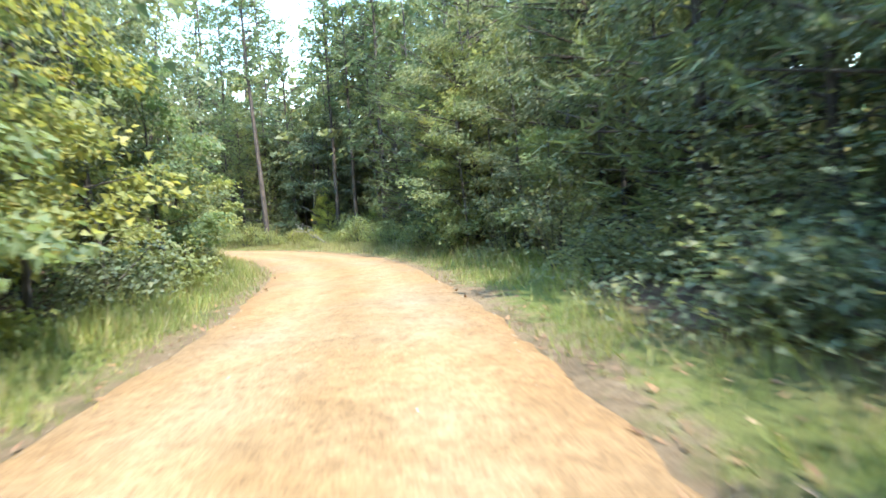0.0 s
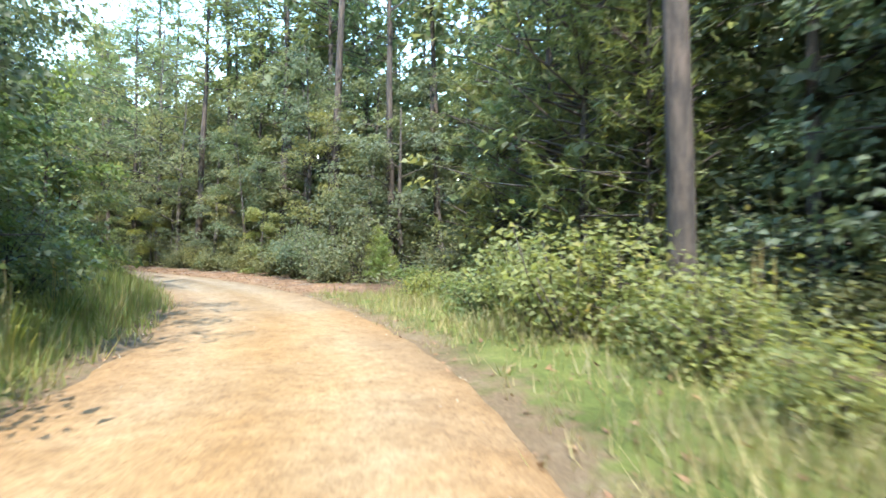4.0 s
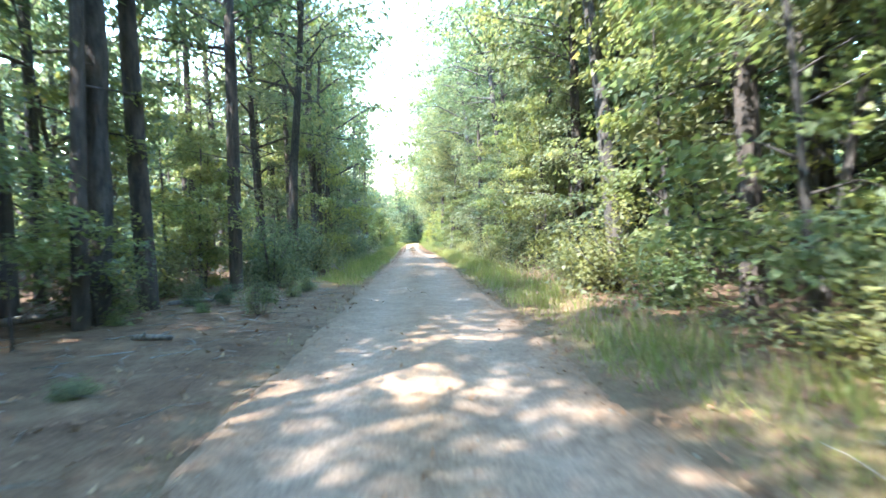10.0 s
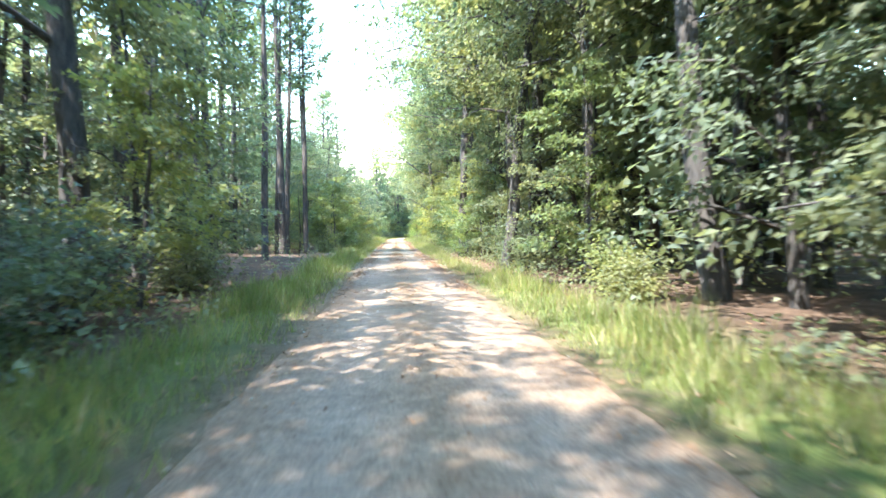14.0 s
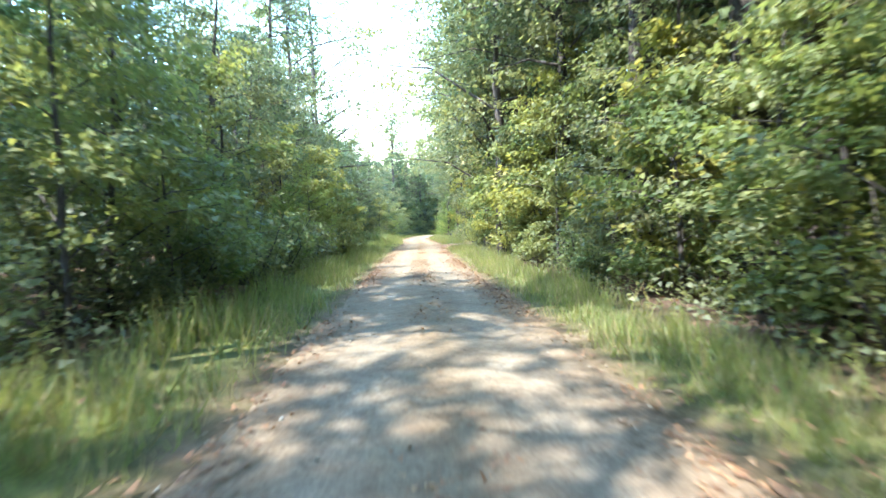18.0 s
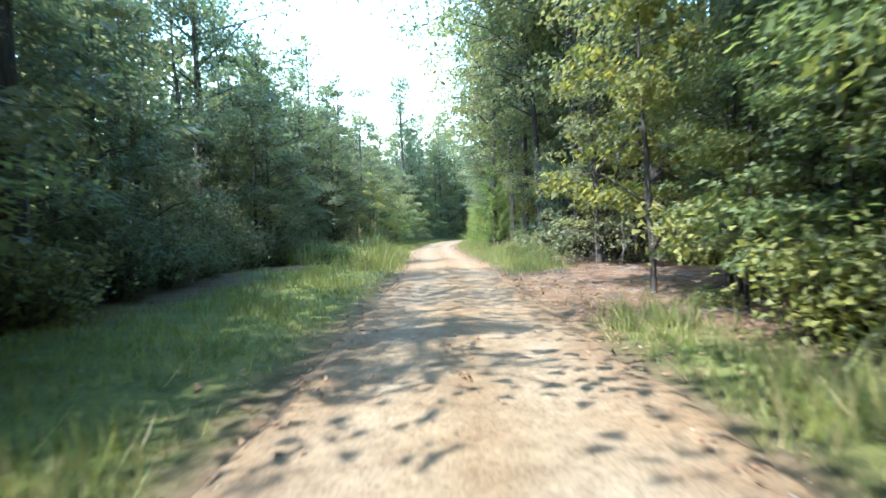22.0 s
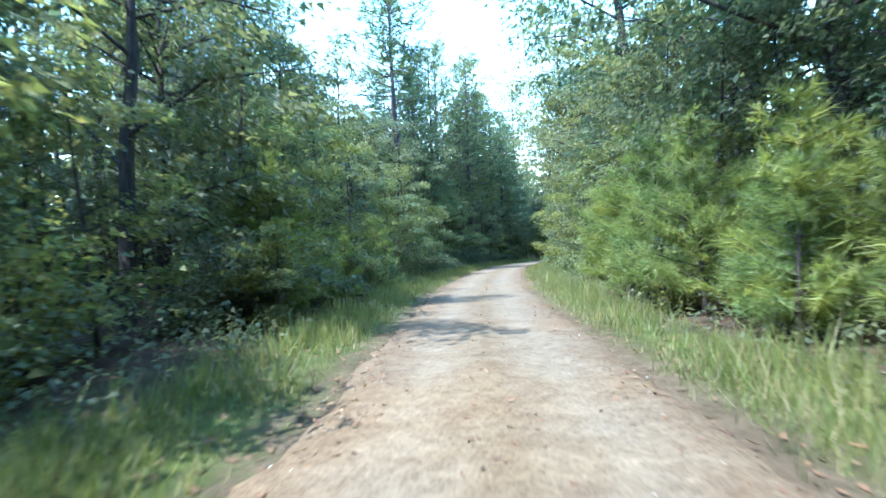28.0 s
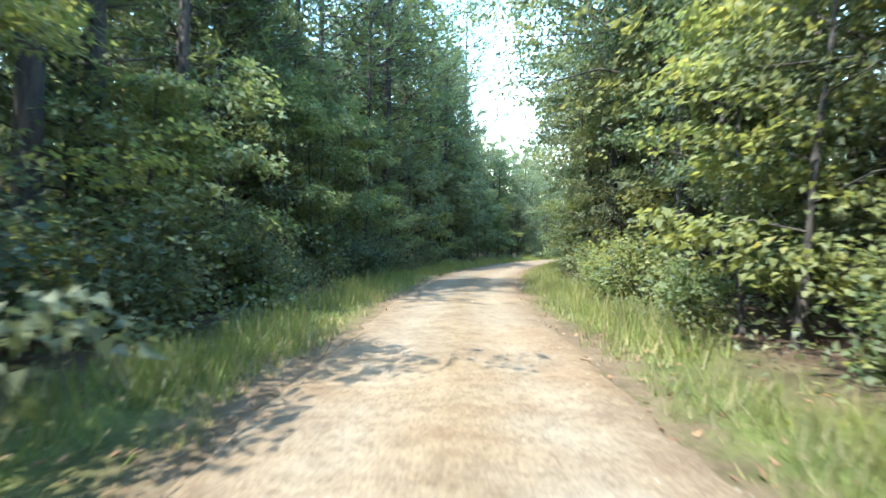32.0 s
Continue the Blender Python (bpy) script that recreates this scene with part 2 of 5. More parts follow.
def beside(s, off):
    """The place at s metres along the road, off metres to the right of its middle."""
    x, y, nx, ny = (np.interp(s, SEG, a) for a in (LINE[:, 0], LINE[:, 1], NORM[:, 0], NORM[:, 1]))
    return x + nx * off, y + ny * off


def road_offset(px, py):
    """Signed distance to the road's middle (right is positive) and s, for arrays of places."""
    px, py = np.ravel(px), np.ravel(py)
    best, idx = np.full(len(px), 1e18), np.zeros(len(px), int)
    for c in range(0, len(LINE), 60):
        d = (px[:, None] - LINE[None, c:c + 60, 0]) ** 2 + (py[:, None] - LINE[None, c:c + 60, 1]) ** 2
        k = d.argmin(1)
        v = d[np.arange(len(px)), k]
        hit = v < best
        best[hit], idx[hit] = v[hit], k[hit] + c
    sgn = np.sign((px - LINE[idx, 0]) * NORM[idx, 0] + (py - LINE[idx, 1]) * NORM[idx, 1])
    return sgn * np.sqrt(best), SEG[idx]


def wobble(x, y, k=1.0):
    return np.sin(0.61 * x * k + 1.3 * np.sin(0.23 * y * k)) * np.cos(0.47 * y * k + 0.9 * np.sin(0.31 * x * k))


def floor_z(x, y, off):
    """Height of the forest floor: just under the road, a shallow ditch, then a low uneven bank."""
    a = np.abs(off)
    z = np.interp(a, [0, ROAD_HALF + 0.1, ROAD_HALF + 0.6, ROAD_HALF + 1.6, 6, 12, 60], [-0.07, -0.05, 0.0, 0.02, 0.12, 0.2, 0.6])
    return z + np.interp(a, [ROAD_HALF, ROAD_HALF + 2, 10], [0, 0.03, 0.14]) * wobble(x, y)


# grass strips beside the road: side, from, to (in y along the straight, or s), how far out
def span(v, a, b, soft=3.0):
    return np.clip(np.minimum(v - a, b - v) / soft + 0.5, 0, 1)


def zones(off, s):
    """How much grass and how much red needle litter covers the floor."""
    y = s - S_MARK
    a = np.abs(off)
    left = off < 0
    reach = np.where(left, 4.0, 3.9)
    reach = np.where(left, reach + 1.2 * span(y, -60, 10, 6) + 3.0 * span(y, 12, 30, 3) - 1.9 * span(y, 30, 62, 3) + 2.8 * span(y, 152, 170, 3) + 2.6 * span(y, 168, 190, 2), reach)
    reach = np.where(~left, reach + 2.2 * span(y, -40, 3, 4) - 1.9 * span(y, 4, 44, 4) - 0.9 * span(y, 98, 119, 3) - 1.2 * span(y, 157, 167, 2) + 0.8 * span(y, 167, 196, 2), reach)
    grass = np.clip((reach - a) / 0.8, 0, 1) * np.clip((a - ROAD_HALF) / 0.25, 0, 1)
    thin = np.where(~left, span(y, 6, 42, 5) + 0.75 * span(y, 42, 61, 3) * (a > 2.6), span(y, 31, 60, 3) * np.where(a < 3.1, 0.1, 0.9)) + span(y, 157, 167, 2) * ~left
    grass = grass * (1 - 0.85 * np.clip(thin, 0, 1))
    straw = np.clip(np.where(~left, span(y, 3, 64, 5) + span(y, 155, 168, 2) + 0.8 * span(y, 98, 120, 3), 0.8 * span(y, 30, 64, 4)), 0, 1) * np.clip((np.where(left & (y < 70) | (span(y, 155, 168, 2) > 0), 9.5, 5.2) - a) / 1.5, 0, 1)
    return grass, straw


def mesh_object(name, verts, faces, material, smooth=False):
    me = bpy.data.meshes.new(name)
    me.from_pydata([tuple(v) for v in verts] if not isinstance(verts, list) else verts, [], faces if isinstance(faces, list) else faces.tolist())
    me.materials.append(material)
    if smooth:
        me.polygons.foreach_set("use_smooth", np.ones(len(me.polygons), bool))
    return new(name, me)


def build_ground():
    xs = np.r_[-2500, -900, -400, -200, np.arange(-130, -50, 4.0), np.arange(-50, 40, 1.3), np.arange(40, 130, 4.0), 200, 400, 900, 2500]
    ys = np.r_[-2500, -900, -400, -200, np.arange(-90, -40, 3.0), np.arange(-40, 290, 1.3), np.arange(290, 380, 4.0), 500, 900, 2500]
    gx, gy = np.meshgrid(xs, ys)
    px, py = gx.ravel(), gy.ravel()
    off, s = road_offset(px, py)
    z = floor_z(px, py, off)
    nx, ny = len(xs), len(ys)
    i = (np.arange(ny - 1)[:, None] * nx + np.arange(nx - 1)[None]).ravel()
    ob = mesh_object("ground", np.stack([px, py, z], 1), np.stack([i, i + 1, i + nx + 1, i + nx], 1), GROUND_MAT, True)
    g, st = zones(off, s)
    jitter = 0.25 * wobble(px, py, 2.3)
    sandy = 0.6 * np.clip(1.1 - (np.abs(off) - road_half(s)) / 0.8, 0, 1)
    for key, val in (("sandy", sandy), ("grass", np.clip(g + jitter * (g > 0.05), 0, 1)), ("straw", np.clip(st + jitter * (st > 0.05), 0, 1))):
        ob.data.attributes.new(key, 'FLOAT', 'POINT').data.foreach_set("value", val.astype(np.float32))
    return tagged(ob, "brown leaf and needle litter with grassy verges", "forest floor", kind="structure")


def road_half(s):
    """The road is wider in the bend and its edge wanders."""
    y = s - S_MARK
    return ROAD_HALF + 0.45 * np.clip((14 - y) / 20, 0, 1)


def build_road():
    n = 19
    u = np.linspace(-1, 1, n)
    s = np.arange(20, SEG[-1] - 6, 0.4)
    rows, across = [], []
    for k in s:
        half = float(road_half(k))
        w_l = half + 0.14 * noise.noise((k * 0.1, 3, 0)) + 0.13 * noise.noise((k * 0.5, 9, 0)) + 0.15 * noise.noise((k * 2.1, 5, 0))
        w_r = half + 0.14 * noise.noise((k * 0.1, 30, 0)) + 0.13 * noise.noise((k * 0.47, 20, 0)) + 0.15 * noise.noise((k * 1.9, 15, 0))
        off = np.where(u < 0, u * w_l, u * w_r)
        x, y = beside(k, off)
        z = 0.035 * (1 - u ** 2) - 0.022 * np.exp(-((np.abs(off) - 0.82) / 0.24) ** 2) + 0.02 * np.exp(-(off / 0.25) ** 2) - 0.075 * np.clip((np.abs(u) - 0.9) / 0.1, 0, 1) ** 2
        z = z + 0.008 * wobble(x, y, 4.0) + 0.006 * wobble(x, y, 11.0)
        rows.append(np.stack([x, y, z], 1))
        across.append((u + 1) / 2)
    v = np.concatenate(rows)
    i = (np.arange(len(s) - 1)[:, None] * n + np.arange(n - 1)[None]).ravel()
    ob = mesh_object("road", v, np.stack([i, i + 1, i + n + 1, i + n], 1), ROAD_MAT, True)
    ob.data.attributes.new("across", 'FLOAT', 'POINT').data.foreach_set("value", np.concatenate(across).astype(np.float32))
    clay = np.repeat(np.interp(s - S_MARK, [-4, 10, 140, 158, 176, 190, 230], [1, 0.1, 0.1, 0.55, 0.65, 0.3, 0.15]), n)
    ob.data.attributes.new("clay", 'FLOAT', 'POINT').data.foreach_set("value", clay.astype(np.float32))
    # where the road colour is lifted against the trees' shade
    pale = np.repeat(np.interp(s - S_MARK, [16, 34, 104, 122], [0, 0.75, 0.75, 0]), n)
    ob.data.attributes.new("shade_lift", 'FLOAT', 'POINT').data.foreach_set("value", pale.astype(np.float32))
    return tagged(ob, "unpaved road of packed sand and orange clay with gravel", "dirt road", kind="structure")


def build_side_track():
    """A short sandy track that leaves the road across the grass."""
    line = [(3.6, 197.0), (3.0, 193.0), (2.3, 190.0), (0.8, 187.7), (-1.6, 186.6), (-4.6, 186.2), (-8.5, 186.4), (-13, 187.4)]
    half = (0.7, 0.95, 1.15, 1.15, 0.95, 0.85, 0.8, 0.75)
    pts = smooth_line(line, 0.2)
    tan = np.gradient(pts, axis=0)
    tan /= np.hypot(*tan.T)[:, None]
    w = np.interp(np.linspace(0, 1, len(pts)), np.linspace(0, 1, len(half)), half)
    u = np.linspace(-1, 1, 9)
    v = []
    for (x, y), t, h in zip(pts, tan, w):
        h = h + 0.3 * noise.noise((x * 1.3, y, 4)) + 0.35 * noise.noise((x * 3.1, y, 8))
        px, py = x + t[1] * u * h, y - t[0] * u * h
        o, _ = road_offset(px, py)
        z = np.maximum(floor_z(px, py, o), -0.03) + 0.022 * (1 - u ** 2) - 0.06 * (np.abs(u) > 0.95)
        v.append(np.stack([px, py, z], 1))
    n = len(u)
    i = (np.arange(len(pts) - 1)[:, None] * n + np.arange(n - 1)[None]).ravel()
    ob = mesh_object("side_track", np.concatenate(v), np.stack([i, i + 1, i + n + 1, i + n], 1), ROAD_MAT, True)
    ob.data.attributes.new("across", 'FLOAT', 'POINT').data.foreach_set("value", np.tile((u + 1) / 2, len(pts)).astype(np.float32))
    ob.data.attributes.new("clay", 'FLOAT', 'POINT').data.foreach_set("value", np.full(len(ob.data.vertices), 0.35, np.float32))
    return tagged(ob, "pale sandy side track leaving the road", "dirt track", kind="structure")


build_ground()
build_road()
build_side_track()

# ---- plants: meshes ----
def tube(path, radii, sides=7):
    """Vertices and faces of a tapered tube along a path."""
    path = [Vector(p) for p in path]
    verts, faces = [], []
    for i, p in enumerate(path):
        d = (path[min(i + 1, len(path) - 1)] - path[max(i - 1, 0)]).normalized()
        q = d.to_track_quat("Z", "Y").to_matrix()
        for k in range(sides):
            a = 2 * math.pi * k / sides
            r = radii[i] * (1 + 0.1 * math.sin(3 * a + i * 1.7))
            verts.append(p + q @ Vector((math.cos(a) * r, math.sin(a) * r, 0)))
    for i in range(len(path) - 1):
        for k in range(sides):
            a, b = i * sides + k, i * sides + (k + 1) % sides
            faces.append((a, b, b + sides, a + sides))
    faces.append(tuple(range((len(path) - 1) * sides, len(path) * sides)))
    return [tuple(v) for v in verts], faces


def join(pieces):
    verts, faces = [], []
    for v, f in pieces:
        n = len(verts)
        verts += v
        faces += [tuple(i + n for i in q) for q in f]
    return verts, faces


def mesh_of(name, verts, faces, material, smooth=False):
    me = bpy.data.meshes.new(name)
    me.from_pydata(verts, [], faces)
    me.materials.append(material)
    if smooth:
        me.polygons.foreach_set("use_smooth", np.ones(len(me.polygons), bool))
    return me


def leaves(centres, rng, length, width, flat=0.62, droop=0.2, out=None, folded=True):
    """A pointed blade for each centre, folded along its middle or plain. Returns vertices and triangles."""
    c = np.asarray(centres, float)
    n = len(c)
    az = rng.uniform(0, 2 * math.pi, n)
    d = np.stack([np.cos(az), np.sin(az), rng.normal(-droop, 0.35, n)], 1)
    if out is not None:
        d += 0.8 * out
    d /= np.linalg.norm(d, axis=1)[:, None]
    up = np.stack([rng.normal(0, 1 - flat, n), rng.normal(0, 1 - flat, n), np.ones(n)], 1)
    side = np.cross(d, up)
    side /= np.linalg.norm(side, axis=1)[:, None] + 1e-9
    nor = np.cross(side, d)
    size = rng.uniform(0.65, 1.3, n)[:, None]
    le, wi = length * size, width * size
    if not folded:
        v = np.stack([c + d * le * 0.1 - side * wi * 0.52, c + d * le * 0.28 + side * wi * 0.52, c + d * le * 1.05], 1).reshape(-1, 3)
        return v, np.arange(3 * n).reshape(-1, 3)
    v = np.stack([c, c + d * le * 0.45 + side * wi * 0.5 + nor * wi * 0.15, c + d * le, c + d * le * 0.45 - side * wi * 0.5 + nor * wi * 0.15], 1).reshape(-1, 3)
    b = np.arange(n)[:, None] * 4
    f = np.concatenate([b + [0, 1, 2], b + [0, 2, 3]], 1).reshape(-1, 3)
    return v, f


def needles(centres, dirs, rng, count, length, width):
    """Tufts of thin needles round each centre, along its shoot's way."""
    c = np.repeat(np.asarray(centres, float), count, 0)
    d0 = np.repeat(np.asarray(dirs, float), count, 0)
    n = len(c)
    d = d0 * rng.uniform(0.2, 1.1, n)[:, None] + rng.normal(0, 0.55, (n, 3))
    d /= np.linalg.norm(d, axis=1)[:, None]
    side = np.cross(d, rng.normal(0, 1, (n, 3)))
    side /= np.linalg.norm(side, axis=1)[:, None] + 1e-9
    le = length * rng.uniform(0.7, 1.2, n)[:, None]
    c = c - d0 * rng.uniform(0, 0.8, n)[:, None] * length
    droop = np.array([0, 0, -0.12]) * le
    v = np.stack([c - side * width / 2, c + side * width / 2, c + d * le + droop], 1).reshape(-1, 3)
    return v, np.arange(3 * n).reshape(-1, 3)


def np_mesh(name, v, f, material):
    me = bpy.data.meshes.new(name)
    me.vertices.add(len(v))
    me.vertices.foreach_set("co", np.ascontiguousarray(v, np.float32).ravel())
    me.loops.add(f.size)
    me.loops.foreach_set("vertex_index", np.ascontiguousarray(f, np.int32).ravel())
    me.polygons.add(len(f))
    me.polygons.foreach_set("loop_start", np.arange(0, f.size, f.shape[1], dtype=np.int32))
    me.update(calc_edges=True)
    me.materials.append(material)
    return me


def bent(rng, height, lean=0.04, n=7, start=(0, 0, 0)):
    """A slightly crooked upright path."""
    x, y = start[0], start[1]
    dx, dy = rng.normal(0, lean), rng.normal(0, lean)
    out = []
    for i in range(n):
        out.append(Vector((x, y, start[2] + height * i / (n - 1))))
        x += (dx + rng.normal(0, lean * 0.6)) * height / (n - 1)
        y += (dy + rng.normal(0, lean * 0.6)) * height / (n - 1)
    return out


def on(path, u):
    k = min(int(u * (len(path) - 1)), len(path) - 2)
    w = u * (len(path) - 1) - k
    return path[k].lerp(path[k + 1], w)


def plant(name, wood, foliage, label, category, wood_name="trunk", leaf_name="crown"):
    """A plant as an empty at its foot, with its wood and its foliage as parts."""
    root = new(name)
    for nm, me in ((wood_name, wood), (leaf_name, foliage)):
        ob = new(nm, me)
        ob.parent = root
    return tagged(root, label, category)


def broadleaf(seed, height, radius, low, clumps, per, leaf, material, label, trunk_r=0.12, name="oak_tree", folded=False, dome=0.0):
    """A tree whose limbs carry flat sprays of leaves, from low up to its top."""
    rng = np.random.default_rng(seed)
    path = bent(rng, height * 0.93, 0.05, 8)
    wood = [tube([path[0] - Vector((0, 0, 0.3))] + path, [trunk_r * 1.5] + [trunk_r * (1.15 - 0.95 * i / 7) for i in range(8)], 6)]
    centres, outs = [], []
    n_limb = max(9, clumps // 6)
    for k in range(n_limb):
        u = (low + (0.97 - low) * ((k + rng.uniform(0, 1)) / n_limb))
        base = on(path, min(u, 0.99))
        az = k * 2.4 + rng.normal(0, 0.5)
        prof = math.sin(math.pi * min(1, 0.22 + 0.8 * (u - low) / (1 - low))) ** 0.7
        prof = prof * (1 - dome) + dome * (0.5 + 0.5 * math.sin(math.pi * (0.15 + 0.72 * (u - low) / (1 - low))))
        reach = radius * prof * rng.uniform(0.6, 1.15)
        rise = rng.uniform(-0.05, 0.55) * reach
        tip = base + Vector((math.cos(az) * reach, math.sin(az) * reach, rise))
        midp = base.lerp(tip, 0.5) + Vector((0, 0, 0.12 * reach))
        r0 = trunk_r * (0.42 - 0.25 * u)
        wood.append(tube([base, midp, tip], [r0, r0 * 0.6, r0 * 0.2], 4))
        for j in range(max(2, round(clumps / n_limb))):
            w = rng.uniform(0.35, 1.08)
            p = (base.lerp(midp, w * 2) if w < 0.5 else midp.lerp(tip, w * 2 - 1)) + Vector(rng.normal(0, 0.22 * radius * 0.5, 3))
            spread = rng.uniform(0.55, 1.0) * (0.2 + 0.085 * radius)
            m = int(per * rng.uniform(0.6, 1.4))
            g = rng.normal(0, 1, (m, 3)).clip(-1.4, 1.4) * (spread, spread, spread * 0.3)
            g[:, 2] -= 0.25 * (g[:, 0] ** 2 + g[:, 1] ** 2) / max(spread, 0.1) * 0.6
            centres.append(g + tuple(p))
            outs.append(np.tile((math.cos(az), math.sin(az), -0.1), (m, 1)))
    c = np.concatenate(centres)
    c[:, 2] = np.maximum(c[:, 2], 0.12)
    v, f = leaves(c, rng, leaf, leaf * 0.7, flat=0.5, droop=0.7, out=np.concatenate(outs) * 1.3, folded=folded)
    return plant(name, mesh_of("trunk", *join(wood), BARK_OAK, True), np_mesh("crown", v, f, material), label, "tree")


def tall_pine(seed, height, low, clumps, label, trunk_r=0.17, name="pine_tree", spread=1.0, tuft=(6, 0.5, 0.1)):
    """A straight bare trunk with dead stubs and a loose crown of needle tufts on top."""
    rng = np.random.default_rng(seed)
    path = bent(rng, height * 0.97, 0.012, 9)
    wood = [tube([path[0] - Vector((0, 0, 0.3))] + path, [trunk_r * 1.25] + [trunk_r * (1.05 - 0.85 * (i / 8) ** 1.2) for i in range(9)], 8)]
    cen, dirs = [], []
    for k in range(clumps):
        u = low + (1 - low) * (k + rng.uniform(0, 1)) / clumps
        az = rng.uniform(0, 6.28)
        reach = (0.7 + 2.1 * math.sin(math.pi * (0.2 + 0.74 * (u - low) / (1 - low)))) * rng.uniform(0.6, 1.15) * spread
        base = on(path, min(u, 0.99))
        tip = base + Vector((math.cos(az) * reach, math.sin(az) * reach, reach * rng.uniform(0.0, 0.5)))
        wood.append(tube([base, tip], [0.045, 0.012], 3))
        for j in range(7):
            w = rng.uniform(0.25, 1.08)
            cen.append(tuple(base.lerp(tip, w) + Vector(rng.normal(0, 0.3, 3))))
            d = Vector((math.cos(az), math.sin(az), 0.7)) + Vector(rng.normal(0, 0.4, 3))
            dirs.append(tuple(d.normalized()))
    for k in range(10):
        u = rng.uniform(min(0.2, low * 0.5), low)
        az = rng.uniform(0, 6.28)
        base = on(path, u)
        ln = rng.uniform(0.4, 1.6)
        wood.append(tube([base, base + Vector((math.cos(az) * ln, math.sin(az) * ln, rng.uniform(-0.2, 0.25) * ln))], [0.022, 0.007], 4))
    v, f = needles(cen, dirs, rng, *tuft)
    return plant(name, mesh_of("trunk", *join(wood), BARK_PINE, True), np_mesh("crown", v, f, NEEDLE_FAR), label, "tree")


def young_pine(seed, height, label, name="young_pine"):
    """A bushy young pine with whorls of shoots, each ending in a brush of long needles."""
    rng = np.random.default_rng(seed)
    path = bent(rng, height * 0.95, 0.03, 6)
    r = 0.02 + 0.008 * height
    wood = [tube([path[0] - Vector((0, 0, 0.2))] + path, [r * 1.3] + [r * (1.1 - i * 0.19) for i in range(6)], 6)]
    cen, dirs = [], []
    tiers = max(6, int(height * 3.0))
    for k in range(tiers):
        u = 0.1 + 0.88 * k / (tiers - 1)
        base = on(path, min(u, 0.99))
        for j in range(6 if u < 0.8 else 4):
            az = rng.uniform(0, 6.28)
            reach = height * 0.36 * (1.05 - u) ** 0.75 * rng.uniform(0.6, 1.15) + 0.12
            tip = base + Vector((math.cos(az) * reach, math.sin(az) * reach, reach * rng.uniform(0.25, 0.7)))
            wood.append(tube([base, tip], [r * 0.35, r * 0.12], 3))
            for w in np.linspace(0.4, 1, max(2, int(reach / 0.2))):
                cen.append(tuple(base.lerp(tip, w)))
                d = Vector((math.cos(az), math.sin(az), 0.9)) + Vector(rng.normal(0, 0.25, 3))
                dirs.append(tuple(d.normalized()))
    cen.append(tuple(path[-1]))
    dirs.append((0, 0, 1))
    v, f = needles(cen, dirs, rng, 34, 0.29, 0.016)
    return plant(name, mesh_of("trunk", *join(wood), BARK_PINE, True), np_mesh("crown", v, f, NEEDLE), label, "young pine", leaf_name="foliage")


def shrub(seed, height, radius, stems, per, leaf, material, label, name="shrub"):
    """Several thin stems from one foot with leafy sprays down to the ground."""
    rng = np.random.default_rng(seed)
    wood, cen = [], []
    for k in range(stems):
        az = rng.uniform(0, 6.28)
        reach = radius * rng.uniform(0.15, 0.9)
        h = height * rng.uniform(0.5, 1.0) * (1 - 0.3 * reach / radius)
        a = Vector((math.cos(az) * 0.08, math.sin(az) * 0.08, -0.1))
        tip = Vector((math.cos(az) * reach, math.sin(az) * reach, h))
        m = a.lerp(tip, 0.5) + Vector((rng.normal(0, 0.12), rng.normal(0, 0.12), 0.1 * h))
        wood.append(tube([a, m, tip], [0.022, 0.014, 0.005], 4))
        for j in range(6):
            w = rng.uniform(0.2, 1.05)
            p = a.lerp(m, w * 2) if w < 0.5 else m.lerp(tip, w * 2 - 1)
            sp = rng.uniform(0.18, 0.36) * (0.5 + 0.5 * radius)
            cen.append(rng.normal(0, 1, (per, 3)) * (sp, sp, sp * 0.5) + tuple(p) + (0, 0, -0.05))
    c = np.concatenate(cen)
    c[:, 2] = np.maximum(c[:, 2], 0.06)
    away = c * (1, 1, 0) / (np.hypot(c[:, 0], c[:, 1])[:, None] + 0.15)
    v, f = leaves(c, rng, leaf, leaf * 0.66, flat=0.5, droop=0.55, out=away, folded=False)
    return plant(name, mesh_of("branchwork", *join(wood), BARK_OAK, True), np_mesh("foliage", v, f, material), label, "shrub", "branchwork", "foliage")


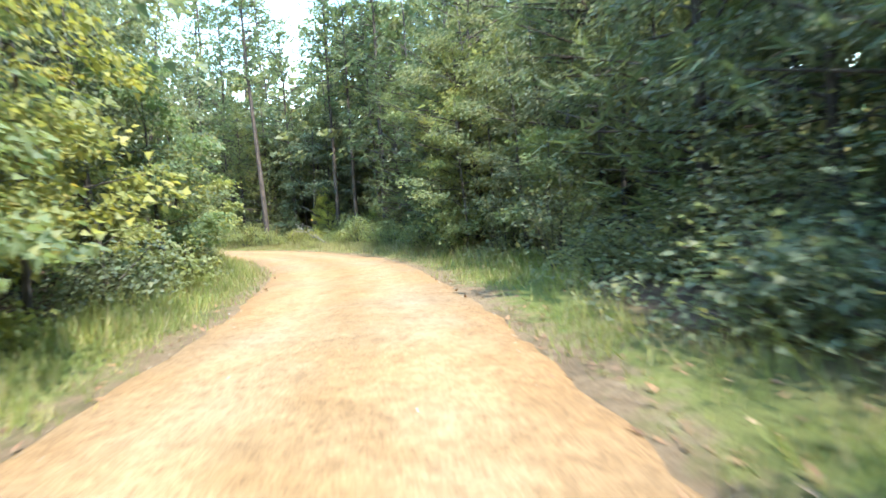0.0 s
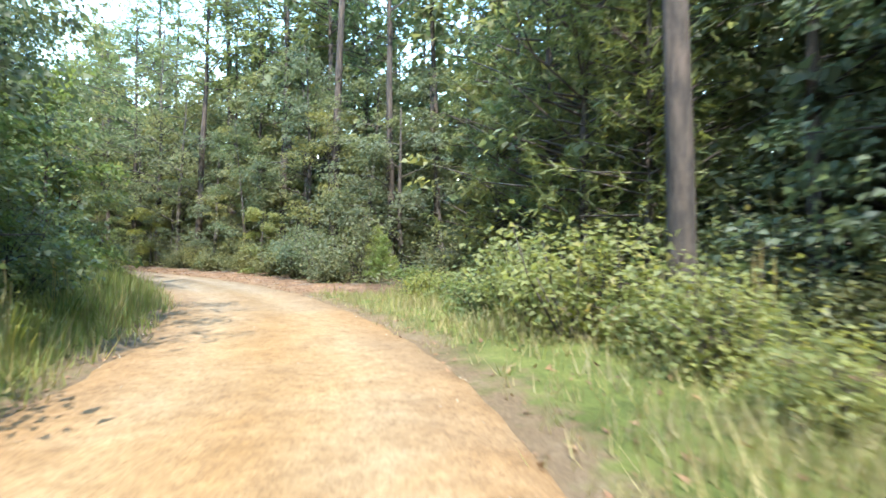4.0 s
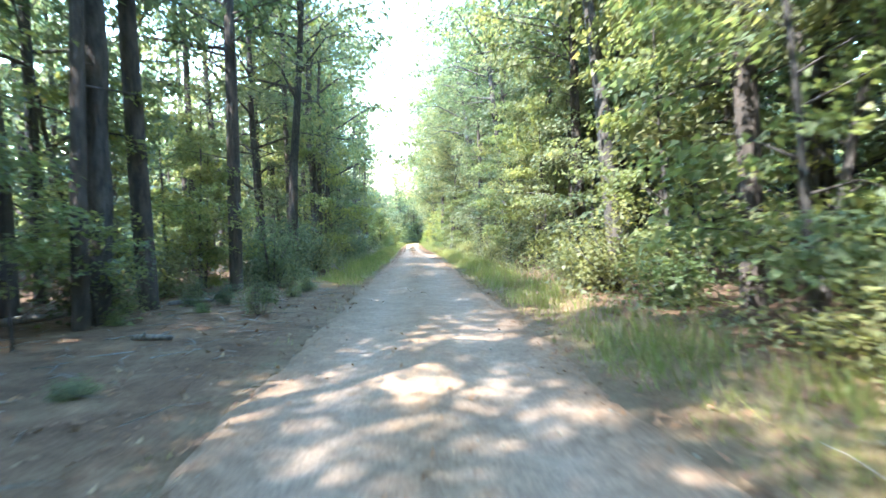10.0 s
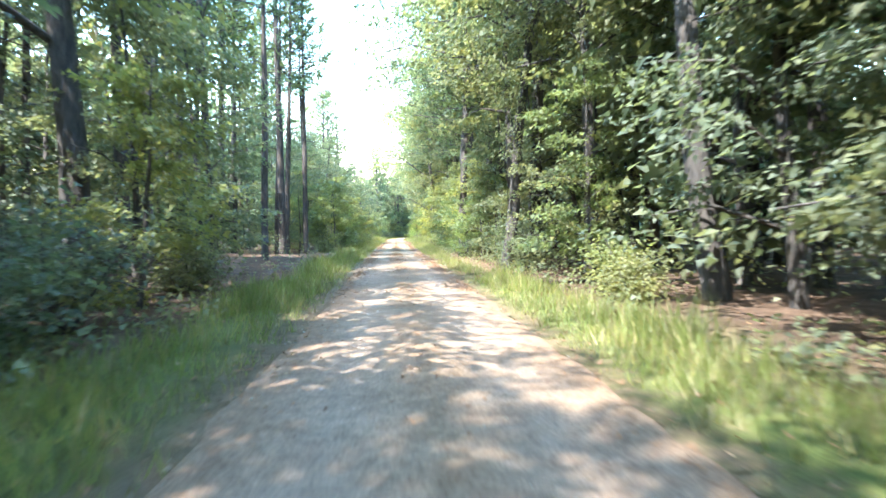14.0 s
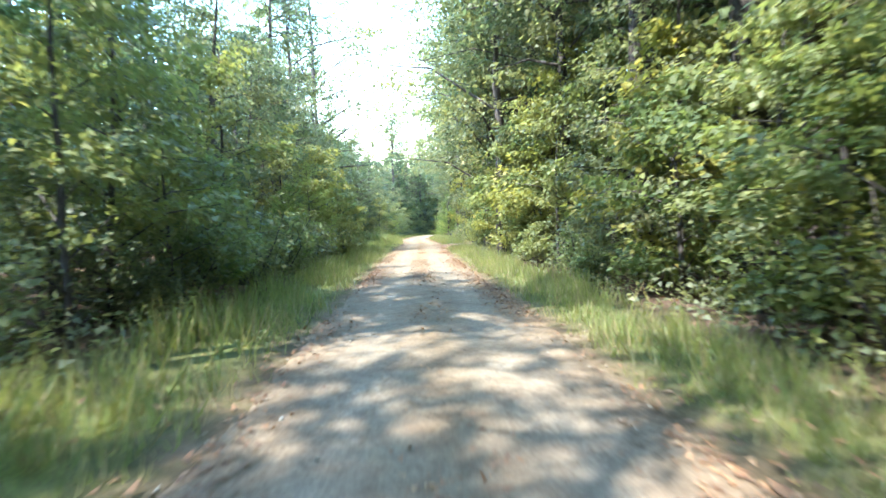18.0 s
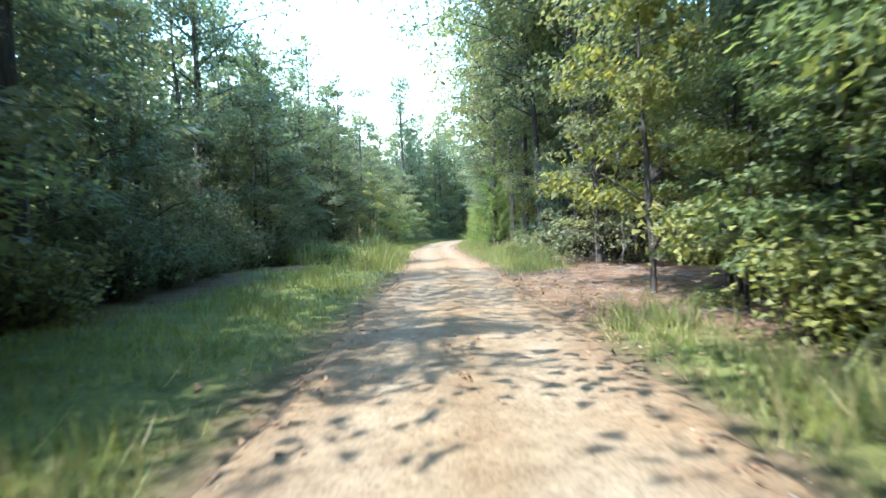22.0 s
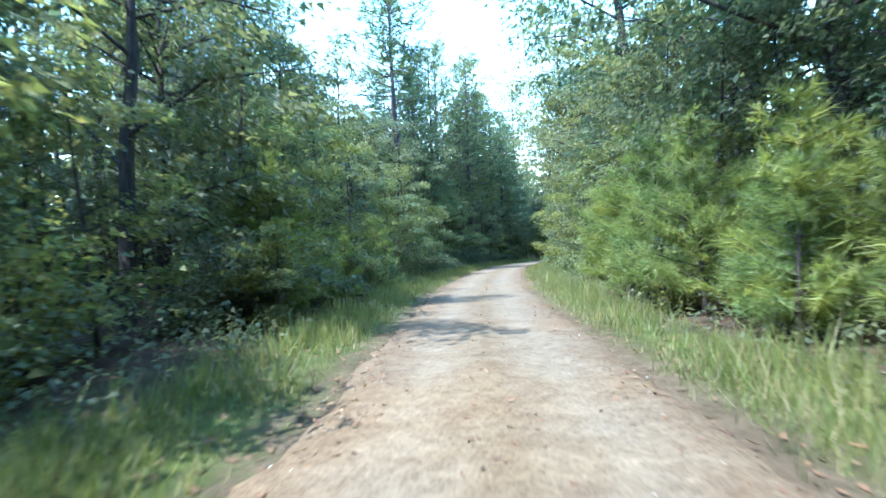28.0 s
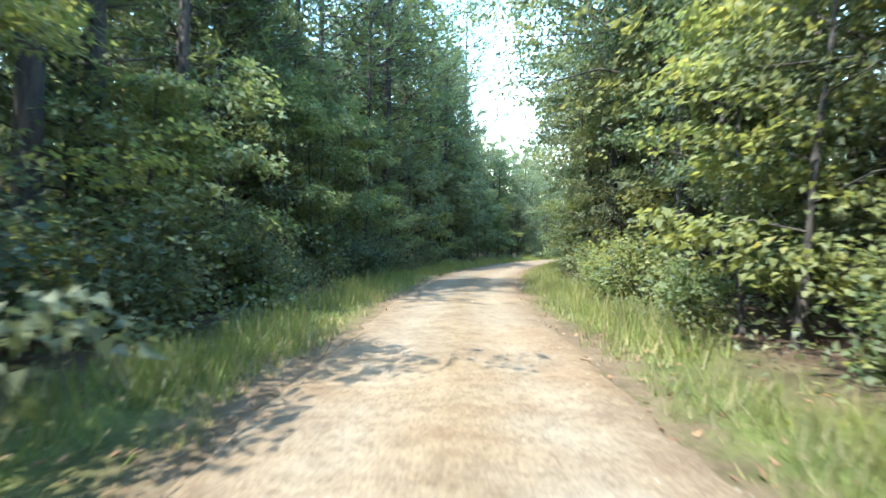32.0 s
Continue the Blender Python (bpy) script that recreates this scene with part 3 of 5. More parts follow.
# a few pattern plants of each sort; the first one planted is the pattern itself
SORTS = {
    "edge_oak": [broadleaf(11 + i, h, r, 0.05, 84, 72, 0.12, LEAF_OAK, "leafy green hardwood tree at the edge of the wood", 0.09) for i, (h, r) in enumerate(((9.0, 2.6), (7.2, 2.3), (10.5, 2.8)))],
    "edge_gum": [broadleaf(21 + i, h, r, 0.05, 68, 68, 0.125, LEAF_GUM, "bright green sapling with broad sunlit leaves", 0.055, "sweetgum_tree") for i, (h, r) in enumerate(((6.0, 1.9), (4.6, 1.6), (7.4, 2.1)))],
    "sapling": [broadleaf(25 + i, h, r, 0.34, 30, 30, 0.13, LEAF_GUM, "slender shaded sapling with flat layers of leaves", 0.028, "sapling") for i, (h, r) in enumerate(((3.6, 1.25), (2.7, 1.05), (4.8, 1.5)))],
    "mid_oak": [broadleaf(31 + i, h, r, 0.12, 84, 66, 0.19, LEAF_OAK, "tall hardwood tree with dense dull green leaves", 0.15, "tall_oak_tree") for i, (h, r) in enumerate(((15, 4.0), (12.5, 3.6)))],
    "spread_oak": [broadleaf(36 + i, h, r, 0.24, 116, 52, 0.18, LEAF_OAK, "spreading hardwood tree whose limbs hang over the road", 0.19, "spreading_oak_tree") for i, (h, r) in enumerate(((14.5, 5.4), (16.5, 5.8)))],
    "mid_dark": [broadleaf(41 + i, h, r, 0.05, 90, 76, 0.14, LEAF_DARK, "dark green leafy tree inside the shaded wood", 0.12, "evergreen_tree") for i, (h, r) in enumerate(((10.5, 3.2), (8, 2.8)))],
    "yellow": [broadleaf(51 + i, h, r, 0.05, 66, 54, 0.14, LEAF_YELLOW, "small tree with yellow-green leaves, sunlight partly put into their colour", 0.06, "yellowing_tree") for i, (h, r) in enumerate(((5.8, 1.9), (4.3, 1.6)))],
    "back_oak": [broadleaf(131 + i, h, r, 0.06, 76, 19, 0.4, LEAF_OAK, "hardwood tree standing back in the wood", 0.16, "woodland_tree") for i, (h, r) in enumerate(((17, 4.4), (13.5, 4.0)))],
    "back_dark": [broadleaf(141 + i, h, r, 0.04, 64, 20, 0.37, LEAF_DARK, "dark leafy tree standing deep in the wood", 0.12, "shaded_tree") for i, (h, r) in enumerate(((10.5, 3.3), (8.5, 2.9)))],
    "pine": [tall_pine(61 + i, h, lo, 40, "tall pine with a bare straight trunk and high crown", tr) for i, (h, lo, tr) in enumerate(((21, 0.52, 0.16), (18, 0.46, 0.13), (23, 0.56, 0.19)))],
    "pine_full": [tall_pine(71 + i, h, 0.1, 84, "pine clothed in needles almost to the ground", 0.12, "bushy_pine_tree", 1.0, (9, 0.42, 0.05)) for i, h in enumerate((12, 9.5))],
    "canopy_oak": [broadleaf(161 + i, h, r, 0.42, 150, 52, 0.2, LEAF_OAK, "tall broad-crowned hardwood tree arching above the road", 0.22, "canopy_oak_tree", dome=0.85) for i, (h, r) in enumerate(((19.0, 5.6), (17.0, 5.2)))],
    "canopy_pine": [tall_pine(171 + i, h, 0.3, 84, "tall pine with a deep full crown of needles", 0.2, "full_crowned_pine_tree", 1.35, (8, 0.46, 0.075)) for i, h in enumerate((22, 19))],
    "young_pine": [young_pine(81 + i, h, "bushy young pine with long bright green needles") for i, h in enumerate((3.4, 2.3, 4.6))],
    "shrub": [shrub(91 + i, h, r, 13, 28, 0.108, LEAF_OAK, "leafy green shrub in the undergrowth") for i, (h, r) in enumerate(((2.2, 1.2), (1.6, 1.0), (2.9, 1.4)))],
    "bright_shrub": [shrub(101 + i, h, r, 12, 22, 0.12, LEAF_GUM, "light green shrub on the sunny verge") for i, (h, r) in enumerate(((1.5, 0.9), (2.1, 1.1)))],
    "weed": [shrub(121 + i, h, r, 14, 22, 0.085, LEAF_YELLOW, "yellow-green weedy bush on the grassy verge", "weed_bush") for i, (h, r) in enumerate(((1.5, 0.9), (1.1, 0.75)))],
    "dark_shrub": [shrub(111 + i, h, r, 13, 30, 0.125, LEAF_DARK, "dark green shrub in the shade of the wood") for i, (h, r) in enumerate(((1.9, 1.3), (2.6, 1.5)))],
}
CLEAR = {"canopy_oak": 0.1, "canopy_pine": 0.2, "pine": 0.0, "spread_oak": 0.2, "mid_oak": 0.6}     # share of the crown kept off the road's airspace
GROUPS = {"edge_oak": "hardwood trees at the wood's edge", "edge_gum": "sweetgum saplings beside the road", "mid_oak": "tall hardwoods behind the edge", "sapling": "saplings in the open wood",
          "spread_oak": "spreading trees over the road", "mid_dark": "dark evergreens inside the wood", "yellow": "yellowing trees in the sun",
          "back_oak": "hardwoods deeper in the wood", "back_dark": "shaded trees deep in the wood", "canopy_oak": "broad-crowned hardwoods over the road", "canopy_pine": "full-crowned pines of the wood", "pine": "tall pines of the wood", "pine_full": "bushy pines of the wood",
          "young_pine": "young pines on the verges", "shrub": "green shrubs along the road", "bright_shrub": "light green shrubs along the road", "weed": "weedy bushes on the verge", "dark_shrub": "dark shrubs in the shade"}
USED = {}
BOX = {k: [max(abs(c) for q in o.children for b in q.bound_box for c in b[:2]) for o in v] for k, v in SORTS.items()}


def put(sort, x, y, rng, scale=1.0, which=None):
    """Stand a plant of a sort on the floor at x, y, turned and scaled by chance."""
    pats = SORTS[sort]
    k = rng.integers(len(pats)) if which is None else which
    off, _ = road_offset([x], [y])
    z = float(floor_z(np.array([x]), np.array([y]), off)[0]) - 0.04
    s = scale * rng.uniform(0.85, 1.18)
    m = Matrix.Translation((x, y, z)) @ Matrix.Rotation(rng.uniform(0, 6.283), 4, 'Z')
    src = pats[k]
    if (sort, k) not in USED:
        USED[sort, k] = src
        ob = src
        ob.matrix_basis = m
    else:
        ob = copy_thing(src, m)
    ob.scale = (s, s, s * rng.uniform(0.92, 1.1))
    return tagged(ob, group=GROUPS[sort])


def row(side, y0, y1, off0, off1, gap, mix_of, seed, scale=1.0):
    """Plants along one side (1 right, -1 left) between two places along the road; y is s less S_MARK."""
    rng = np.random.default_rng(seed)
    names = [k for k, w in mix_of.items() for _ in range(w)]
    y = y0 + rng.uniform(0, gap)
    while y < y1:
        sort = names[rng.integers(len(names))]
        which = rng.integers(len(SORTS[sort]))
        off = max(rng.uniform(off0, off1), 2.9 + BOX[sort][which] * CLEAR.get(sort, 0.85) * scale)
        x, yy = beside(S_MARK + y, side * off)
        others, _ = road_offset([x], [yy])
        if abs(others[0]) > off - 0.8:
            put(sort, float(x), float(yy), rng, scale, which)
        y += gap * rng.uniform(0.65, 1.35)


# ---- planting ----
L, R = -1, 1
# y0, y1, side, nearest, farthest, spacing, sorts
PLAN = [
    # bend, inner side
    (-58, 10, L, 4.0, 5.0, 2.0, {"edge_gum": 3, "yellow": 1, "shrub": 3, "bright_shrub": 2, "young_pine": 1}),
    (-58, 12, L, 5.5, 8.5, 2.4, {"edge_oak": 4, "mid_dark": 1, "yellow": 1}),
    (-56, 14, L, 9, 18, 1.7, {"back_oak": 4, "pine": 2}),
    # bend, outer side
    (-58, -28, R, 4.4, 5.6, 1.7, {"edge_oak": 4, "pine_full": 1, "edge_gum": 1, "shrub": 3}),
    (-58, -28, R, 6.5, 9.0, 2.2, {"mid_dark": 1, "edge_oak": 2, "pine_full": 3}),
    (-31, -22, R, 4.3, 5.0, 1.5, {"weed": 4, "bright_shrub": 1}),
    (-10, 4, R, 4.3, 5.0, 1.4, {"weed": 4, "bright_shrub": 1}),
    (-27, 6, R, 7.4, 8.6, 2.2, {"shrub": 3, "bright_shrub": 1}),
    (-27, 6, R, 8.0, 10.5, 2.2, {"pine": 2, "mid_dark": 1, "pine_full": 4}),
    (-58, 10, R, 9, 15, 2.6, {"pine": 3, "back_oak": 4, "back_dark": 1}),
    (-50, 14, R, 15, 24, 2.0, {"back_oak": 5, "pine": 2}),
    (-56, 12, R, 11.5, 16, 1.0, {"back_dark": 5, "pine_full": 1, "pine": 1}),
    # shaded straight, left
    (14, 30, L, 7.2, 8.2, 1.7, {"mid_dark": 3, "dark_shrub": 3, "edge_oak": 2}),
    (34, 62, L, 6.2, 8.0, 2.2, {"dark_shrub": 1, "edge_gum": 4, "shrub": 2}),
    (28, 62, L, 7.0, 10.0, 3.0, {"edge_gum": 3, "shrub": 1, "edge_oak": 1}),
    (14, 28, L, 7.8, 11.0, 2.0, {"pine": 2, "mid_dark": 3, "mid_oak": 1}),
    (28, 56, L, 5.6, 10.0, 1.8, {"pine": 6, "mid_dark": 1}),
    (56, 94, L, 5.6, 9.0, 2.3, {"pine": 4, "edge_gum": 4, "mid_dark": 1}),
    (94, 121, L, 6.4, 13, 1.4, {"pine": 1}),
    (94, 124, L, 16, 21, 1.0, {"back_dark": 1}),
    (60, 98, L, 4.6, 5.6, 1.8, {"edge_oak": 2, "dark_shrub": 2, "shrub": 3, "edge_gum": 1}),
    (14, 94, L, 11, 17, 2.5, {"pine": 2, "back_oak": 4}),
    # shaded straight, right
    (8, 46, R, 4.8, 5.6, 1.5, {"edge_oak": 1, "edge_gum": 1, "shrub": 5, "dark_shrub": 2}),
    (8, 28, R, 6.8, 8.2, 4.0, {"edge_oak": 1, "mid_dark": 3}),
    (28, 46, R, 6.2, 7.6, 2.6, {"edge_oak": 3, "mid_dark": 1}),
    (46, 79, R, 4.2, 5.2, 1.7, {"edge_oak": 3, "edge_gum": 2, "shrub": 5, "bright_shrub": 1}),
    (91, 112, R, 4.2, 5.2, 1.7, {"edge_oak": 3, "edge_gum": 2, "shrub": 5, "bright_shrub": 1}),
    (79, 91, R, 5.5, 7.0, 1.8, {"mid_dark": 2, "shrub": 2}),
    (14, 28, L, 6.8, 7.8, 6.5, {"spread_oak": 1}),
    (30, 44, R, 5.8, 6.8, 4.4, {"spread_oak": 1}),
    (42, 158, R, 5.0, 6.0, 5.2, {"canopy_oak": 3, "canopy_pine": 2}),
    (44, 156, R, 8.0, 9.5, 3.2, {"mid_oak": 1}),
    (146, 160, R, 8.0, 9.0, 4.0, {"spread_oak": 1}),
    (169, 188, R, 5.2, 6.2, 4.6, {"canopy_oak": 3, "canopy_pine": 1}),
    (18, 94, L, 7.6, 9.4, 7.0, {"canopy_oak": 1, "canopy_pine": 2}),
    (124, 150, L, 12.0, 15.0, 4.0, {"pine": 1}),
    (192, 226, L, 12, 17, 2.6, {"canopy_oak": 2, "mid_oak": 1, "canopy_pine": 1}),
    # yellow stock here gives the sunlit look of the far straight by leaf colour
    (126, 157, R, 4.2, 5.0, 3.2, {"yellow": 1}),
    (122, 150, L, 4.6, 5.6, 6.0, {"yellow": 1}),
    (-34, -8, L, 6.2, 8.0, 2.6, {"edge_oak": 3, "yellow": 1}),
    (-36, 8, R, 12, 18, 1.5, {"back_oak": 2, "mid_oak": 1}),
    (-60, 8, R, 26, 36, 2.6, {"back_oak": 1}),
    (236, 282, R, 5.2, 6.2, 4.4, {"canopy_oak": 1}),
    (232, 280, L, 5.8, 9.5, 2.0, {"canopy_pine": 3, "pine": 1}),
    (-58, 8, R, 17, 27, 2.0, {"back_oak": 3, "canopy_pine": 1}),
    (24, 58, L, 9.0, 11.0, 5.0, {"mid_oak": 1}),
    (204, 252, L, 4.6, 5.6, 1.6, {"shrub": 2, "dark_shrub": 2, "edge_gum": 1}),
    (200, 262, R, 7.4, 8.6, 8.0, {"canopy_oak": 1, "spread_oak": 1}),
    (58, 94, L, 5.8, 6.8, 13.0, {"spread_oak": 1}),
    (4, 34, R, 13, 20, 2.2, {"back_oak": 4, "pine": 2}),
    (2, 34, R, 9.5, 13, 2.0, {"pine": 3, "mid_dark": 3}),
    (8, 116, R, 7.5, 10.5, 2.8, {"pine": 4, "mid_oak": 2, "mid_dark": 2, "back_dark": 1}),
    (34, 150, R, 11, 18, 2.8, {"pine": 1, "back_oak": 4}),
    # sunny straight
    (120, 150, L, 4.2, 5.2, 1.4, {"young_pine": 2, "bright_shrub": 3, "shrub": 2, "yellow": 1}),
    (121, 152, L, 6.4, 9.0, 1.8, {"edge_gum": 3, "edge_oak": 3}),
    (123, 134, L, 10, 15, 2.4, {"back_oak": 4, "pine": 2}),
    (134, 150, L, 10, 15, 2.0, {"back_oak": 4, "pine": 1}),
    (150, 168, L, 10, 15, 2.4, {"back_oak": 4, "pine": 2}),
    (94, 124, L, 10.5, 14, 2.2, {"mid_dark": 3, "edge_oak": 1}),
    (110, 156, R, 4.0, 5.0, 1.6, {"edge_gum": 4, "yellow": 3, "edge_oak": 4, "bright_shrub": 3}),
    (112, 158, R, 6.8, 10, 3.0, {"mid_oak": 3, "edge_oak": 2}),
    # clearing
    (150, 172, L, 8.5, 11, 1.9, {"edge_oak": 2, "mid_dark": 2, "dark_shrub": 2}),
    (150, 200, L, 12, 19, 2.4, {"back_oak": 4, "pine": 2}),
    (168, 190, L, 9.0, 11.0, 1.7, {"pine_full": 2, "edge_oak": 2, "mid_dark": 2}),
    (159, 190, L, 8.2, 9.2, 1.5, {"dark_shrub": 3, "shrub": 2}),
    (155, 168, R, 8.5, 10.5, 1.8, {"mid_dark": 3, "dark_shrub": 3}),
    (150, 205, R, 12, 19, 2.8, {"back_oak": 4, "pine": 1}),
    (168, 184, R, 5.4, 6.6, 1.5, {"edge_oak": 4, "mid_dark": 1, "bright_shrub": 1}),
    (168, 197, R, 7.5, 10, 2.2, {"mid_oak": 2, "mid_dark": 2}),
    # last bend
    (194, 250, L, 5.0, 6.2, 1.7, {"edge_oak": 1, "edge_gum": 3, "shrub": 4, "bright_shrub": 1}),
    (190, 262, L, 7.5, 11, 2.9, {"mid_oak": 3, "pine_full": 2, "mid_dark": 1}),
    (262, 310, L, 6.5, 11, 2.6, {"back_oak": 3, "pine_full": 1, "pine": 1}),
    (189, 199, L, 7.6, 9.0, 1.6, {"edge_oak": 2, "mid_dark": 2, "edge_gum": 2}),
    (196, 310, L, 12, 22, 2.0, {"back_oak": 4, "pine": 3}),
    (198, 213, R, 4.0, 5.0, 1.3, {"young_pine": 5, "bright_shrub": 1}),
    (196, 280, R, 5.8, 8.5, 1.7, {"edge_oak": 4, "mid_oak": 2}),
    (205, 290, R, 9, 16, 2.4, {"back_oak": 1}),
    (236, 300, L, 6.5, 12, 2.0, {"mid_oak": 2, "back_oak": 2, "pine_full": 2}),
    (213, 280, R, 4.2, 5.0, 1.4, {"edge_oak": 3, "bright_shrub": 3, "edge_gum": 2}),
    (280, 310, R, 5.8, 9, 2.6, {"back_oak": 1}),
    (250, 300, L, 4.6, 6.0, 2.2, {"edge_oak": 3, "edge_gum": 1, "shrub": 1}),
    # broad crowns over the road, and saplings on the open floor
    (112, 156, R, 6.6, 7.8, 5.0, {"canopy_oak": 3, "canopy_pine": 1}),
    (168, 204, R, 6.6, 7.8, 4.6, {"canopy_oak": 1}),
    (31, 60, L, 4.4, 7.0, 2.4, {"sapling": 1}),
]
# taller stock stands round the outside of the two bends
TALL = {(44, 156, R): 1.25, (126, 157, R): 1.35, (-34, -8, L): 1.15, (-36, 8, R): 1.25, (-60, 8, R): 1.5, (189, 199, L): 0.8, (58, 94, L): 1.15,  (24, 58, L): 1.2, (200, 262, R): 1.15,  (30, 44, R): 1.1, (14, 28, L): 1.25, (8, 116, R): 1.25, (14, 94, L): 0.85, (34, 150, R): 1.2, (123, 134, L): 0.75, (134, 150, L): 0.7, (168, 197, R): 1.25, (4, 34, R): 1.4, (-56, 14, L): 1.35, (-50, 14, R): 1.0, (-58, 10, R): 0.9, (196, 310, L): 0.95, (262, 310, L): 0.9, (112, 156, R): 1.38, (168, 204, R): 1.38, (150, 200, L): 0.95, (150, 168, L): 0.85, (192, 226, L): 0.8, (236, 300, L): 0.85, (205, 290, R): 1.15}
for n, (y0, y1, side, o0, o1, gap, sorts) in enumerate(PLAN):
    row(side, y0, y1, o0, o1, gap, sorts, 1000 + n, TALL.get((y0, y1, side), 1.0))

rng = np.random.default_rng(55)
for sort, y, off, sc in (("edge_oak", -20, -5.3, 0.85), ("yellow", -16.5, -4.9, 0.95), ("edge_gum", -23.5, -4.9, 0.9), ("edge_gum", -13, -5.2, 1.0)):
    x, yy = beside(S_MARK + y, off)
    put(sort, float(x), float(yy), rng, sc)


# ---- the depth of the wood behind the counted trees ----
def far_woods():
    rng = np.random.default_rng(7)
    cen, size, wood = [], [], []
    for k in range(7200):
        s = rng.uniform(10, SEG[-1] - 5)
        side = rng.choice((-1, 1))
        off = rng.uniform(15, 42)
        x, y = beside(s, side * off)
        o, _ = road_offset([x], [y])
        if abs(o[0]) < 14:
            continue
        h = rng.uniform(0.3, 15) if rng.uniform() < 0.6 else rng.uniform(0.2, 4)
        m = 20
        cen.append(rng.normal(0, 1, (m, 3)) * (1.3, 1.3, 0.6) + (x, y, h + 0.3))
        if k % 9 == 0:
            p = [Vector((x, y, -0.2)), Vector((x + rng.normal(0, 0.2), y + rng.normal(0, 0.2), 8)), Vector((x, y, 16))]
            wood.append(tube(p, [0.17, 0.13, 0.05], 5))
    c = np.concatenate(cen)
    c[:, 2] = np.maximum(c[:, 2], 0.2)
    v, f = leaves(c, rng, 1.0, 0.75, folded=False)
    deep = []
    for k in range(7600):
        x, y = beside(rng.uniform(5, SEG[-1] - 3), rng.choice((-1, 1)) * rng.uniform(28, 48))
        o, _ = road_offset([x], [y])
        if abs(o[0]) > 24:
            deep.append(rng.normal(0, 1, (9, 3)) * (1.8, 1.8, 0.9) + (x, y, rng.uniform(0, 7) if k % 2 == 0 else rng.uniform(3, 23)))
    c = np.concatenate(deep)
    c[:, 2] = np.maximum(c[:, 2], 0.2)
    # the wood goes on beyond the part that can be walked past
    gx, gy = rng.uniform(-160, 140, 60000), rng.uniform(-150, 420, 60000)
    go, _ = road_offset(gx, gy)
    out = np.abs(go) > 44
    c = np.concatenate([c, np.stack([gx, gy, rng.uniform(3, 15, len(gx)) * np.clip(1.2 + wobble(gx, gy, 0.3), 0.6, 1.6)], 1)[out]])
    far = np.arange(len(c)) >= len(c) - out.sum()
    v2, f2 = leaves(c, rng, np.where(far, 3.4, 2.0)[:, None], np.where(far, 2.7, 1.5)[:, None], flat=0.2, folded=False)
    v, f = np.concatenate([v, v2]), np.concatenate([f, f2 + len(v)])
    tagged(new("far_foliage", np_mesh("far_foliage", v, f, LEAF_DARK)), "dense dark green foliage deep in the wood", "woodland", kind="stuff")
    tagged(new("far_trunks", mesh_of("far_trunks", *join(wood), BARK_PINE, True)), "many thin trunks deep in the wood", "woodland", kind="stuff")


far_woods()


